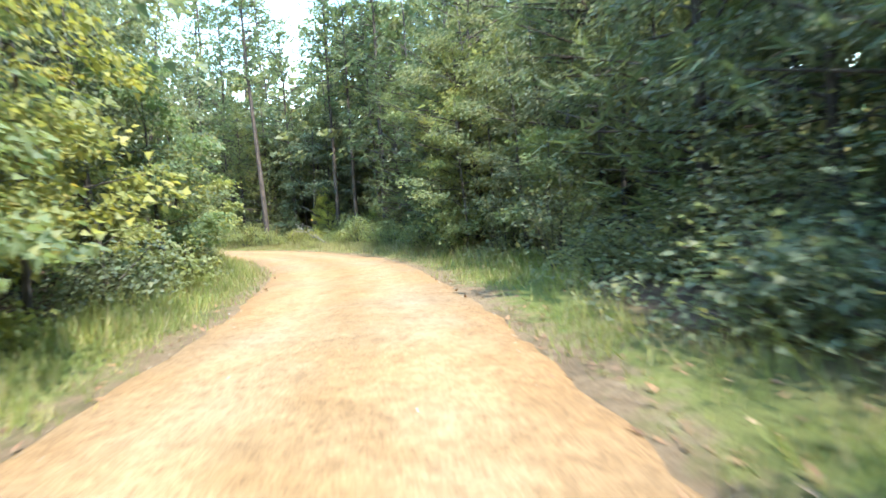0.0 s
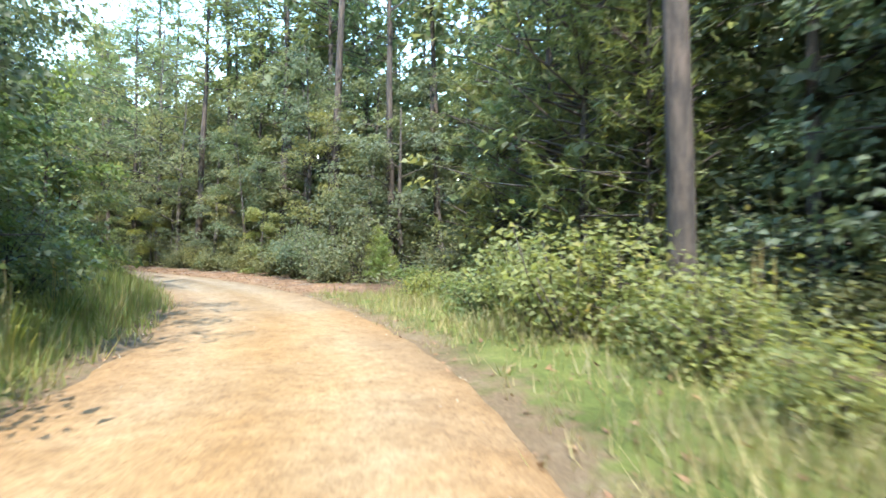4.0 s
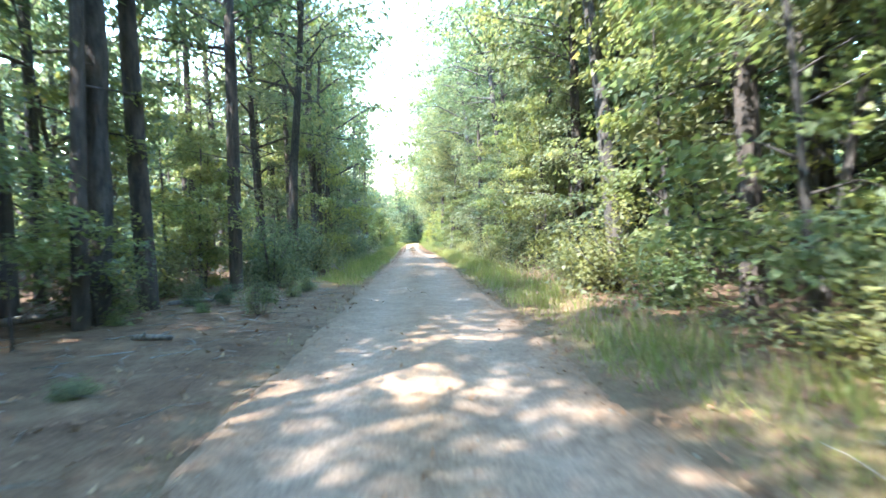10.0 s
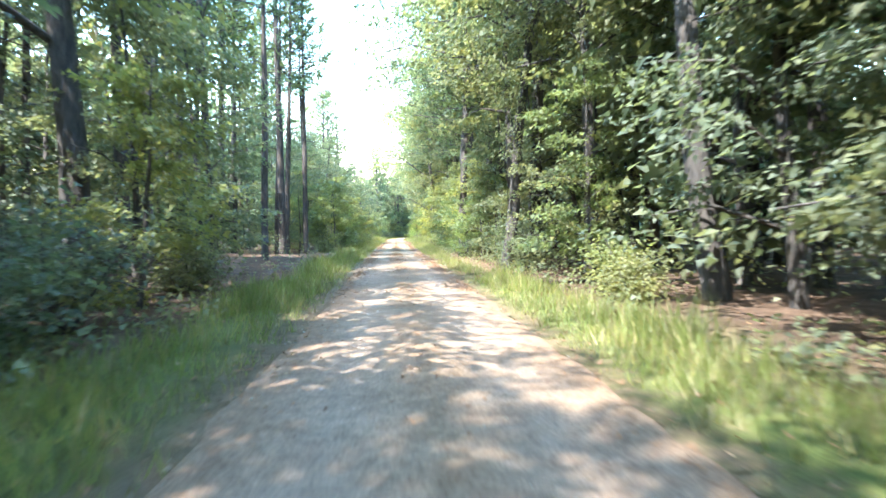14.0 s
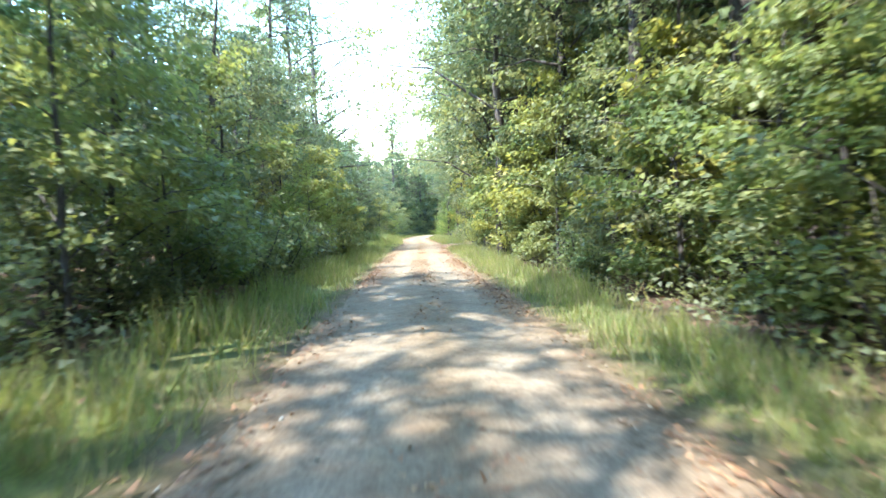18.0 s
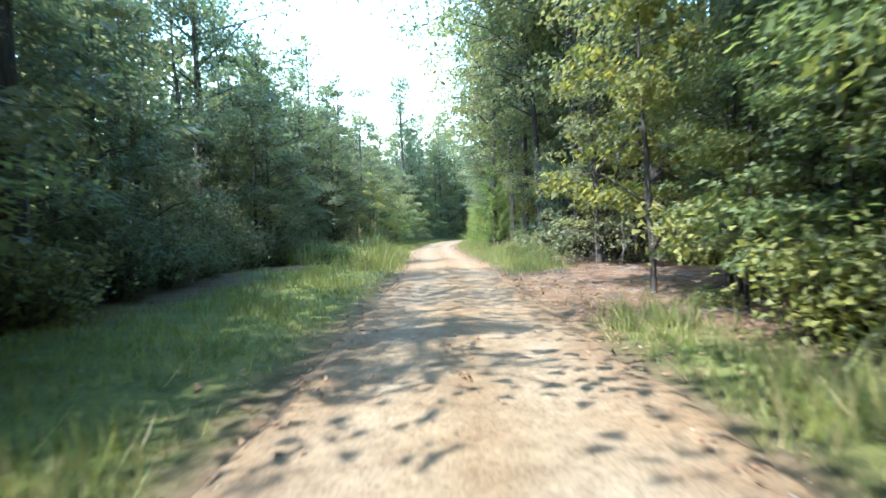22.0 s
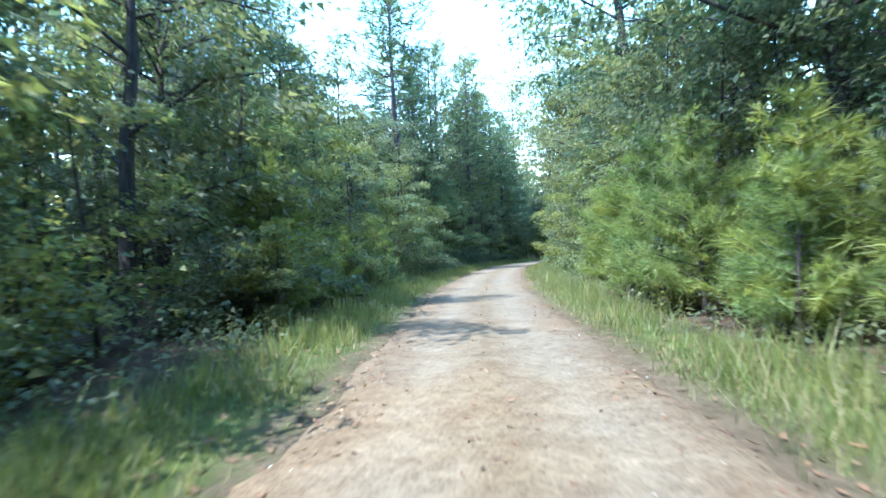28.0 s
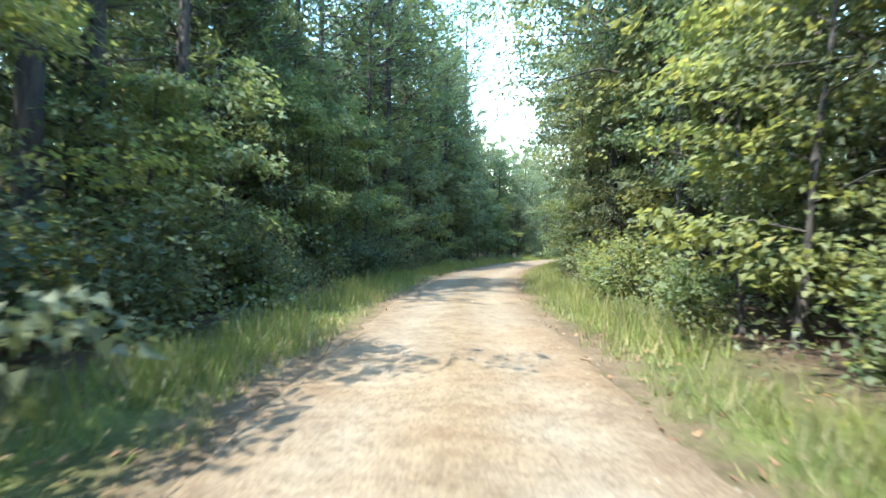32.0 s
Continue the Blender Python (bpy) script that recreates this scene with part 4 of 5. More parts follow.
# ---- grass, litter and gravel ----
def verge_grass():
    rng = np.random.default_rng(8)
    n = 132000
    s = rng.uniform(30, SEG[-1] - 25, n)
    side = rng.choice((-1, 1), n)
    off = side * (road_half(s) - 0.25 + np.abs(rng.normal(0, 1.0, n)) + rng.uniform(0, 1.6, n) * np.where((side > 0) & (s - S_MARK < 4) | (side < 0) & ((np.abs(s - S_MARK - 21) < 9) | (np.abs(s - S_MARK - 161) < 9)), 2.4, 1.0))
    x, y = beside(s, off)
    o, s2 = road_offset(x, y)
    g, _ = zones(o, s2)
    g = g * (1 - (np.abs(y - np.interp(x, [-8.5, -4.6, -1.6, 0.8, 2.3], [186.4, 186.2, 186.6, 187.7, 190])) < 0.95) * (x < 2.6))
    g = g * (1 - span(y, 189.0, 195.5, 0.6) * (x > 1.3 + 0.1 * np.clip(y - 188, 0, 9)) * (x < 3.5))
    keep = rng.uniform(0, 1, n) < g * np.clip(0.75 + 0.6 * wobble(x, y, 1.7), 0.15, 1)
    x, y, o, s2 = x[keep], y[keep], o[keep], s2[keep]
    z = floor_z(x, y, o)
    yy = s2 - S_MARK
    tall = 0.14 + 0.22 * np.clip((np.abs(o) - road_half(s2) - 0.1) / 1.3, 0, 1)
    tall *= np.where(o < 0, 1 + 0.9 * span(yy, -24, 14, 6) + 0.3 * span(yy, 110, 150, 6) + 0.9 * span(yy, 170, 187, 2) - 0.45 * span(yy, 152, 171, 3), 1 - 0.1 * span(yy, -30, 2, 4) + 0.3 * span(yy, 172, 196, 3))
    m = 5
    c = np.repeat(np.stack([x, y, z], 1), m, 0)
    h = np.repeat(tall * np.clip(0.95 + 0.55 * wobble(x, y, 2.6) + rng.normal(0, 0.18, len(x)), 0.35, 1.8), m) * rng.uniform(0.45, 1.35, len(c))
    c[:, :2] += rng.normal(0, 0.07, (len(c), 2))
    lean = rng.normal(0, 0.32, (len(c), 2)) * h[:, None]
    az = rng.uniform(0, 6.283, len(c))
    side_v = np.stack([np.cos(az), np.sin(az), 0 * az], 1) * (0.007 + 0.01 * h)[:, None]
    tip = c + np.stack([lean[:, 0], lean[:, 1], h], 1)
    v = np.stack([c - side_v, c + side_v, tip], 1).reshape(-1, 3)
    part_dry = np.repeat(np.where(o > 0, 0.2 + 0.5 * span(yy, -34, 3, 5), 0.15) + 0.25 * np.clip(1.2 - (np.abs(o) - road_half(s2)), 0, 1), m)
    dry = rng.uniform(0, 1, len(c)) < part_dry
    t = v.reshape(-1, 9)
    for name, pick, mat, label in (("verge_grass", ~dry, GRASS, "uneven green grass along the edge of the road"), ("dry_grass", dry, DRYGRASS, "straw-coloured dry grass mixed into the verge")):
        w = t[pick].reshape(-1, 3)
        tagged(new(name, np_mesh(name, w, np.arange(len(w)).reshape(-1, 3), mat)), label, "grass", kind="stuff")


def litter():
    """Fallen needles, dead leaves and twigs on the floor near the road."""
    rng = np.random.default_rng(9)
    n = 95000
    s = rng.uniform(30, SEG[-1] - 25, n)
    off = rng.choice((-1, 1), n) * (road_half(s) - 0.3 + np.abs(rng.normal(0, 2.2, n)))
    x, y = beside(s, off)
    o, s2 = road_offset(x, y)
    g, st = zones(o, s2)
    keep = (rng.uniform(0, 1, n) < 0.3 + 0.7 * st) & (np.abs(o) > road_half(s2) - 0.3)
    x, y, o = x[keep], y[keep], o[keep]
    z = np.maximum(floor_z(x, y, o), -0.02) + 0.015
    # drifts on the road itself, between and beside the wheel tracks
    k = 42000
    rs = S_MARK + np.where(rng.uniform(0, 1, k) < 0.65, rng.uniform(94, 150, k), rng.uniform(18, 215, k))
    ro = np.where(rng.uniform(0, 1, k) < 0.35, rng.normal(0, 0.2, k), rng.choice((-1, 1), k) * (road_half(rs) - 0.1 - np.abs(rng.normal(0, 0.32, k))))
    rx, ry = beside(rs, ro)
    drift = rng.uniform(0, 1, k) < np.clip(0.45 + 0.8 * wobble(rx, ry, 1.2), 0.05, 1)
    x, y, z = np.r_[x, rx[drift]], np.r_[y, ry[drift]], np.r_[z, 0.042 * (1 - (ro[drift] / 2.2) ** 2) + 0.008]
    c = np.stack([x, y, z], 1)
    small = (np.arange(len(c)) >= len(c) - drift.sum())[:, None]
    v, f = leaves(c, rng, np.where(small, 0.075, 0.11), np.where(small, 0.04, 0.05), flat=0.8, droop=0.0, folded=False)
    tagged(new("leaf_litter", np_mesh("leaf_litter", v, f, LITTER)), "scattered dry leaves and pine needles", "leaf litter", kind="stuff")


def gravel():
    rng = np.random.default_rng(10)
    n = 4000
    s = rng.uniform(SEG[-1] * 0.1, SEG[-1] - 30, n)
    h = road_half(s)
    lane = rng.choice(4, n, p=(0.3, 0.25, 0.25, 0.2))
    off = np.where(lane == 0, rng.normal(0, 0.22, n), np.where(lane == 1, -h + np.abs(rng.normal(0, 0.3, n)), np.where(lane == 2, h - np.abs(rng.normal(0, 0.3, n)), rng.uniform(-1, 1, n) * h)))
    x, y = beside(s, off)
    r = rng.uniform(0.008, 0.026, n)
    base = np.array([(1, 0, 0), (0, 1, 0), (-1, 0, 0), (0, -1, 0), (0.1, 0.1, 0.75), (0, 0, -0.6)])
    tri = np.array([(0, 1, 4), (1, 2, 4), (2, 3, 4), (3, 0, 4), (1, 0, 5), (2, 1, 5), (3, 2, 5), (0, 3, 5)])
    az = rng.uniform(0, 6.283, n)
    q = base[None] * rng.uniform(0.6, 1.3, (n, 6, 1)) * r[:, None, None]
    v = np.empty_like(q)
    v[..., 0] = q[..., 0] * np.cos(az)[:, None] - q[..., 1] * np.sin(az)[:, None] + x[:, None]
    v[..., 1] = q[..., 0] * np.sin(az)[:, None] + q[..., 1] * np.cos(az)[:, None] + y[:, None]
    v[..., 2] = q[..., 2] + np.clip(0.03 * (1 - (off / h) ** 2) - 0.02 * (np.abs(off) > h * 0.9), -0.02, 1)[:, None]
    f = (np.arange(n)[:, None, None] * 6 + tri[None]).reshape(-1, 3)
    tagged(new("gravel", np_mesh("gravel", v.reshape(-1, 3), f, STONE)), "loose pale gravel stones on the road", "gravel", kind="stuff")


def undergrowth():
    """Low leafy plants too many to count, at the foot of the wood's edge."""
    rng = np.random.default_rng(12)
    n = 12500
    s = rng.uniform(20, SEG[-1] - 20, n)
    side = rng.choice((-1, 1), n)
    off = side * (3.5 + np.abs(rng.normal(0, 2.6, n)))
    x, y = beside(s, off)
    o, s2 = road_offset(x, y)
    yy = s2 - S_MARK
    a = np.abs(o)
    near = np.where(o > 0, 3.5 + 2.6 * span(yy, -32, 4, 3) + 1.1 * span(yy, 4, 46, 3) + 5.2 * span(yy, 155, 168, 1), 3.6 + 2.6 * span(yy, 12, 30, 2) + 1.9 * span(yy, 28, 62, 4) + 4.6 * span(yy, 151, 170, 1) + 6.0 * span(yy, 169, 190, 1))
    thin = np.where(o < 0, 0.75 * span(yy, 22, 60, 4) + 0.8 * span(yy, 95, 119, 3), 0)
    keep = (a > near) & (rng.uniform(0, 1, n) > thin) & (wobble(x, y, 0.9) > -0.55)
    x, y, o, a = x[keep], y[keep], o[keep], a[keep]
    z = floor_z(x, y, o)
    top = np.clip(0.35 + 0.35 * (a - near[keep]), 0.3, 1.3)
    m = 15
    c = np.repeat(np.stack([x, y, z], 1), m, 0)
    h = np.repeat(top, m)
    c += rng.normal(0, 1, (len(c), 3)) * (0.3, 0.3, 0)
    c[:, 2] += h * rng.beta(1.6, 1.3, len(c))
    v, f = leaves(c, rng, 0.12, 0.085, flat=0.5, droop=0.5, folded=False)
    tagged(new("undergrowth", np_mesh("undergrowth", v, f, LEAF_OAK)), "tangled low green undergrowth at the foot of the trees", "undergrowth", kind="stuff")


undergrowth()
DRYGRASS = leaf_material("dry_grass", (0.17, 0.15, 0.07), (0.29, 0.24, 0.12), (0.4, 0.34, 0.2), 0.3, 0.7)
LITTER = leaf_material("dry_litter", (0.1, 0.052, 0.03), (0.21, 0.115, 0.062), (0.31, 0.21, 0.125), 0.15, 0.8)
STONE = leaf_material("gravel_stone", (0.2, 0.15, 0.11), (0.36, 0.29, 0.23), (0.5, 0.45, 0.4), 0.0, 0.85)
verge_grass()
litter()
gravel()


# ---- single things along the way ----
def stand(x, y):
    o, _ = road_offset([x], [y])
    return float(floor_z(np.array([x]), np.array([y]), o)[0])


def dead_branch(x, y, toward, length):
    """A bleached fallen bough with forked limbs, its butt on the ground."""
    rng = np.random.default_rng(21)
    root = new("fallen_branch")
    root.matrix_basis = Matrix.Translation((x, y, stand(x, y) + 0.05)) @ Matrix.Rotation(math.atan2(toward[1], toward[0]), 4, 'Z')
    L_ = length
    main = [(0, 0, 0), (0.2 * L_, 0.05, 0.13 * L_), (0.36 * L_, 0.0, 0.21 * L_), (0.52 * L_, 0.06, 0.33 * L_), (0.62 * L_, 0.02, 0.42 * L_), (0.76 * L_, -0.05, 0.56 * L_)]
    fork = main[3]
    pieces = [("bough", main, [0.04, 0.036, 0.03, 0.022, 0.014, 0.004]),
              ("bough", [(0.05 * L_, 0.14, 0.0), (0.22 * L_, 0.12, 0.15 * L_), (0.34 * L_, 0.1, 0.26 * L_)], [0.034, 0.03, 0.026]),
              ("limb", [fork, (0.64 * L_, 0.1, 0.35 * L_), (0.74 * L_, 0.12, 0.36 * L_), (0.82 * L_, 0.16, 0.33 * L_), (0.9 * L_, 0.2, 0.25 * L_)], [0.022, 0.018, 0.014, 0.01, 0.003]),
              ("limb", [fork, (0.48 * L_, 0.18, 0.37 * L_), (0.38 * L_, 0.24, 0.38 * L_), (0.33 * L_, 0.28, 0.29 * L_)], [0.018, 0.014, 0.01, 0.003]),
              ("limb", [main[4], (0.6 * L_, 0.1, 0.5 * L_), (0.57 * L_, 0.12, 0.57 * L_)], [0.012, 0.008, 0.003]),
              ("limb", [main[4], (0.7 * L_, 0.15, 0.43 * L_), (0.8 * L_, 0.2, 0.45 * L_)], [0.01, 0.007, 0.002]),
              ("limb", [main[1], (0.14 * L_, -0.3, 0.1 * L_), (0.02 * L_, -0.55, 0.02)], [0.022, 0.014, 0.005]),
              ("limb", [main[2], (0.3 * L_, -0.35, 0.26 * L_), (0.22 * L_, -0.7, 0.2 * L_), (0.2 * L_, -0.95, 0.06)], [0.02, 0.015, 0.01, 0.004])]
    for k in range(16):
        i = 3 + k % 2
        a = Vector(main[i]).lerp(Vector(main[i + 1]), rng.uniform(0.05, 0.95)) if k < 11 else Vector((rng.uniform(0.62, 0.86) * L_, 0.12, 0.35 * L_))
        mid = a + Vector((rng.uniform(0.02, 0.14), rng.normal(0, 0.1), rng.uniform(0.0, 0.14)))
        pieces.append(("twig", [tuple(a), tuple(mid), tuple(mid + Vector((rng.uniform(0.04, 0.16), rng.normal(0, 0.1), rng.uniform(-0.08, 0.12))))], [0.007, 0.004, 0.0015]))
    for nm, path, rad in pieces:
        ob = new(nm, mesh_of(nm, *tube(path, rad, 6), DEADWOOD, True))
        ob.parent = root
    return tagged(root, "bleached dead branch fallen on the verge", "branch")


dead_branch(-4.0, -15.1, (-0.42, 0.9), 2.7)
dead_branch(-2.5, 190.3, (-0.9, 0.3), 1.1)
dead_branch(1.5, 67.3, (-0.9, 0.2), 0.7)


def bare_trunk(x, y, height, radius, label):
    """A tall trunk with a crown high above the road."""
    ob = put("pine", x, y, np.random.default_rng(int(abs(x * 31 + y * 7))), 1.0, 2)
    k = radius / 0.19
    ob.scale = (k, k, height / 23)
    ob["label"] = label
    return ob


bare_trunk(1.5, -8.2, 22, 0.2, "thick dark pine trunk standing in the grass beside the bend")
for x, y, h, r in ((10.2, 29.5, 23, 0.25), (14.6, 27.5, 23, 0.19), (13.4, 30.5, 22, 0.16), (16.0, 24.0, 22, 0.21), (12.4, 21.5, 24, 0.24)):
    bare_trunk(x, y, h, r, "tall pine trunk with grey-brown bark above the shrubs")
for x, y, h, r in ((-3.6, 45.4, 20, 0.15), (-3.1, 38.0, 20, 0.14), (-5.2, 41.5, 21, 0.16), (-2.6, 117.6, 20, 0.17), (-3.4, 118.6, 21, 0.16), (-1.6, 119.4, 20, 0.18), (-6.4, 119.6, 20, 0.16), (-7.4, 122.2, 20, 0.17), (-1.9, 121.6, 20, 0.13), (-5.4, 109.5, 21, 0.16), (-6.2, 104.0, 20, 0.15)):
    bare_trunk(x, y, h, r, "straight dark pine trunk in the open wood")

# two thick trunks at the clearing; a notice hangs on one of them
bare_trunk(11.6, 166.1, 20, 0.2, "thick dark trunk at the clearing with a white notice")
bare_trunk(12.0, 169.1, 20, 0.3, "thick ivy-shaded trunk at the edge of the clearing")
bare_trunk(13.9, 178.2, 21, 0.3, "thick dark trunk behind the tall grass with a small white card")


def trunk_ivy(x, y, radius, z0, z1, count, seed):
    """Leaves of a climber round a trunk, thinning out upwards, on two thin stems."""
    rng = np.random.default_rng(seed)
    root = new("climbing_ivy")
    root.matrix_basis = Matrix.Translation((x, y, stand(x, y)))
    u = rng.beta(1.1, 1.6, count)
    az = rng.uniform(0, 6.283, count)
    out = np.stack([np.cos(az), np.sin(az), 0 * az], 1)
    c = out * (radius + np.abs(rng.normal(0, 0.12, count)))[:, None] + np.stack([0 * u, 0 * u, z0 + (z1 - z0) * u + 0.12 * np.sin(3 * az)], 1)
    v, f = leaves(c, rng, 0.12, 0.1, flat=0.4, droop=0.7, out=out * 1.4)
    new("foliage", np_mesh("foliage", v, f, LEAF_DARK)).parent = root
    for k in range(2):
        turn = [Vector((math.cos(k * 3 + 0.7 * i) * (radius + 0.02), math.sin(k * 3 + 0.7 * i) * (radius + 0.02), z1 * i / 7)) for i in range(8)]
        new("stem", mesh_of("stem", *tube(turn, [0.018] * 8, 5), BARK_OAK, True)).parent = root
    return tagged(root, "leafy climber wrapped round a thick trunk", "vine", "climbers on the trunks")


trunk_ivy(11.6, 166.1, 0.2, 1.9, 6.5, 620, 1)
trunk_ivy(12.0, 169.1, 0.3, 0.1, 7.0, 1100, 2)
trunk_ivy(13.9, 178.2, 0.3, 1.8, 6.5, 800, 4)
trunk_ivy(12.4, 21.5, 0.22, 0.3, 5.0, 700, 3)


def notice(x, y, z, facing):
    """A small white card with a heading bar and lines of unreadable print."""
    root = new("posted_sign")
    root.matrix_basis = Matrix.Translation((x, y, z)) @ Matrix.Rotation(math.atan2(facing[1], facing[0]) + math.pi / 2, 4, 'Z')
    bm = bmesh.new()
    bmesh.ops.create_cube(bm, size=1, matrix=Matrix.Diagonal((0.22, 0.006, 0.19, 1)))
    bmesh.ops.bevel(bm, geom=bm.edges[:], offset=0.0015, segments=1, affect='EDGES')
    me = bpy.data.meshes.new("card")
    bm.to_mesh(me)
    me.materials.append(plain_material("white_card", (0.7, 0.71, 0.74), (0.82, 0.82, 0.84), 6, 0.5))
    new("card", me).parent = root
    ink = plain_material("grey_print", (0.1, 0.1, 0.12), (0.2, 0.2, 0.22), 9, 0.6)
    for zz, w, h in ((0.064, 0.14, 0.02), (0.032, 0.17, 0.013), (0.009, 0.155, 0.01), (-0.02, 0.18, 0.021), (-0.053, 0.13, 0.01), (-0.071, 0.155, 0.009)):
        bm = bmesh.new()
        bmesh.ops.create_cube(bm, size=1, matrix=Matrix.Translation((0, -0.0045, zz)) @ Matrix.Diagonal((w, 0.002, h, 1)))
        me = bpy.data.meshes.new("print_line")
        bm.to_mesh(me)
        me.materials.append(ink)
        new("print_line", me).parent = root
    return tagged(root, "small white notice with lines of print on a trunk", "sign")


notice(11.46, 165.88, 1.46, (-0.55, -0.83))
notice(13.72, 177.9, 1.24, (-0.5, -0.86))


def cane_stand(x, y, n, height, seed):
    """A clump of tall reedy grass with arching blades and dry seed stalks."""
    rng = np.random.default_rng(seed)
    root = new("tall_grass_clump")
    root.matrix_basis = Matrix.Translation((x, y, stand(x, y)))
    blades_v, blades_f = [], []
    for k in range(n):
        az, r = rng.uniform(0, 6.283), rng.uniform(0, 0.35)
        h = height * rng.uniform(0.35, 0.75)
        d = Vector((math.cos(az), math.sin(az), 0))
        side = Vector((-d.y, d.x, 0)) * 0.014
        pts = [d * r, d * (r + 0.12 * h) + Vector((0, 0, 0.55 * h)), d * (r + 0.32 * h) + Vector((0, 0, 0.85 * h)), d * (r + 0.6 * h) + Vector((0, 0, 0.8 * h))]
        i = len(blades_v)
        for j, p in enumerate(pts):
            w = (1, 0.9, 0.6, 0.1)[j]
            blades_v += [tuple(p - side * w), tuple(p + side * w)]
        blades_f += [(i, i + 1, i + 3, i + 2), (i + 2, i + 3, i + 5, i + 4), (i + 4, i + 5, i + 7, i + 6)]
    new("foliage", mesh_of("foliage", blades_v, blades_f, GRASS)).parent = root
    for k in range(5):
        az, r = rng.uniform(0, 6.283), rng.uniform(0, 0.3)
        b = Vector((math.cos(az) * r, math.sin(az) * r, 0))
        h = height * rng.uniform(0.75, 1.15)
        t = b + Vector((rng.normal(0, 0.06), rng.normal(0, 0.06), h))
        new("stalk", mesh_of("stalk", *tube([b, b.lerp(t, 0.72), b.lerp(t, 0.8), t], [0.006, 0.005, 0.013, 0.004], 4), DRYGRASS)).parent = root
    return tagged(root, "clump of tall grass with dry upright stalks", "grass clump", "tall grass clumps on the verges")


for n, (x, y, h) in enumerate(((0.9, 172.4, 2.0), (0.5, 172.9, 1.6), (0.9, 179.1, 2.2), (0.4, 179.6, 1.7), (8.6, 175.1, 1.2), (9.2, 174.6, 1.3), (8.9, 176.1, 1.1), (9.6, 175.6, 1.2), (-3.4, 179.2, 2.1), (-2.2, 178.0, 1.5), (-4.4, 178.4, 1.6), (-1.0, 188.2, 1.9), (-1.9, 186.6, 1.5), (-3.0, 181.0, 1.5), (-0.9, 174.6, 1.4), (0.1, 173.4, 1.2), (-1.8, 173.6, 1.5), (-2.8, 175.4, 1.6),
                               (-4.0, 176.2, 1.4), (-6.6, -3.6, 1.6), (-5.6, -2.4, 1.3), (-7.6, -5.0, 1.4), (-4.4, 0.4, 1.3), (2.6, -7.2, 1.3), (0.6, -9.4, 1.3), (3.4, -5.6, 1.2), (9.0, 180.5, 1.1), (8.6, 177.5, 1.0), (1.4, 222.0, 1.7), (1.9, 223.1, 1.3), (0.8, 222.9, 1.8), (0.9, 220.8, 1.2))):
    cane_stand(x, y, 42, h, 300 + n)


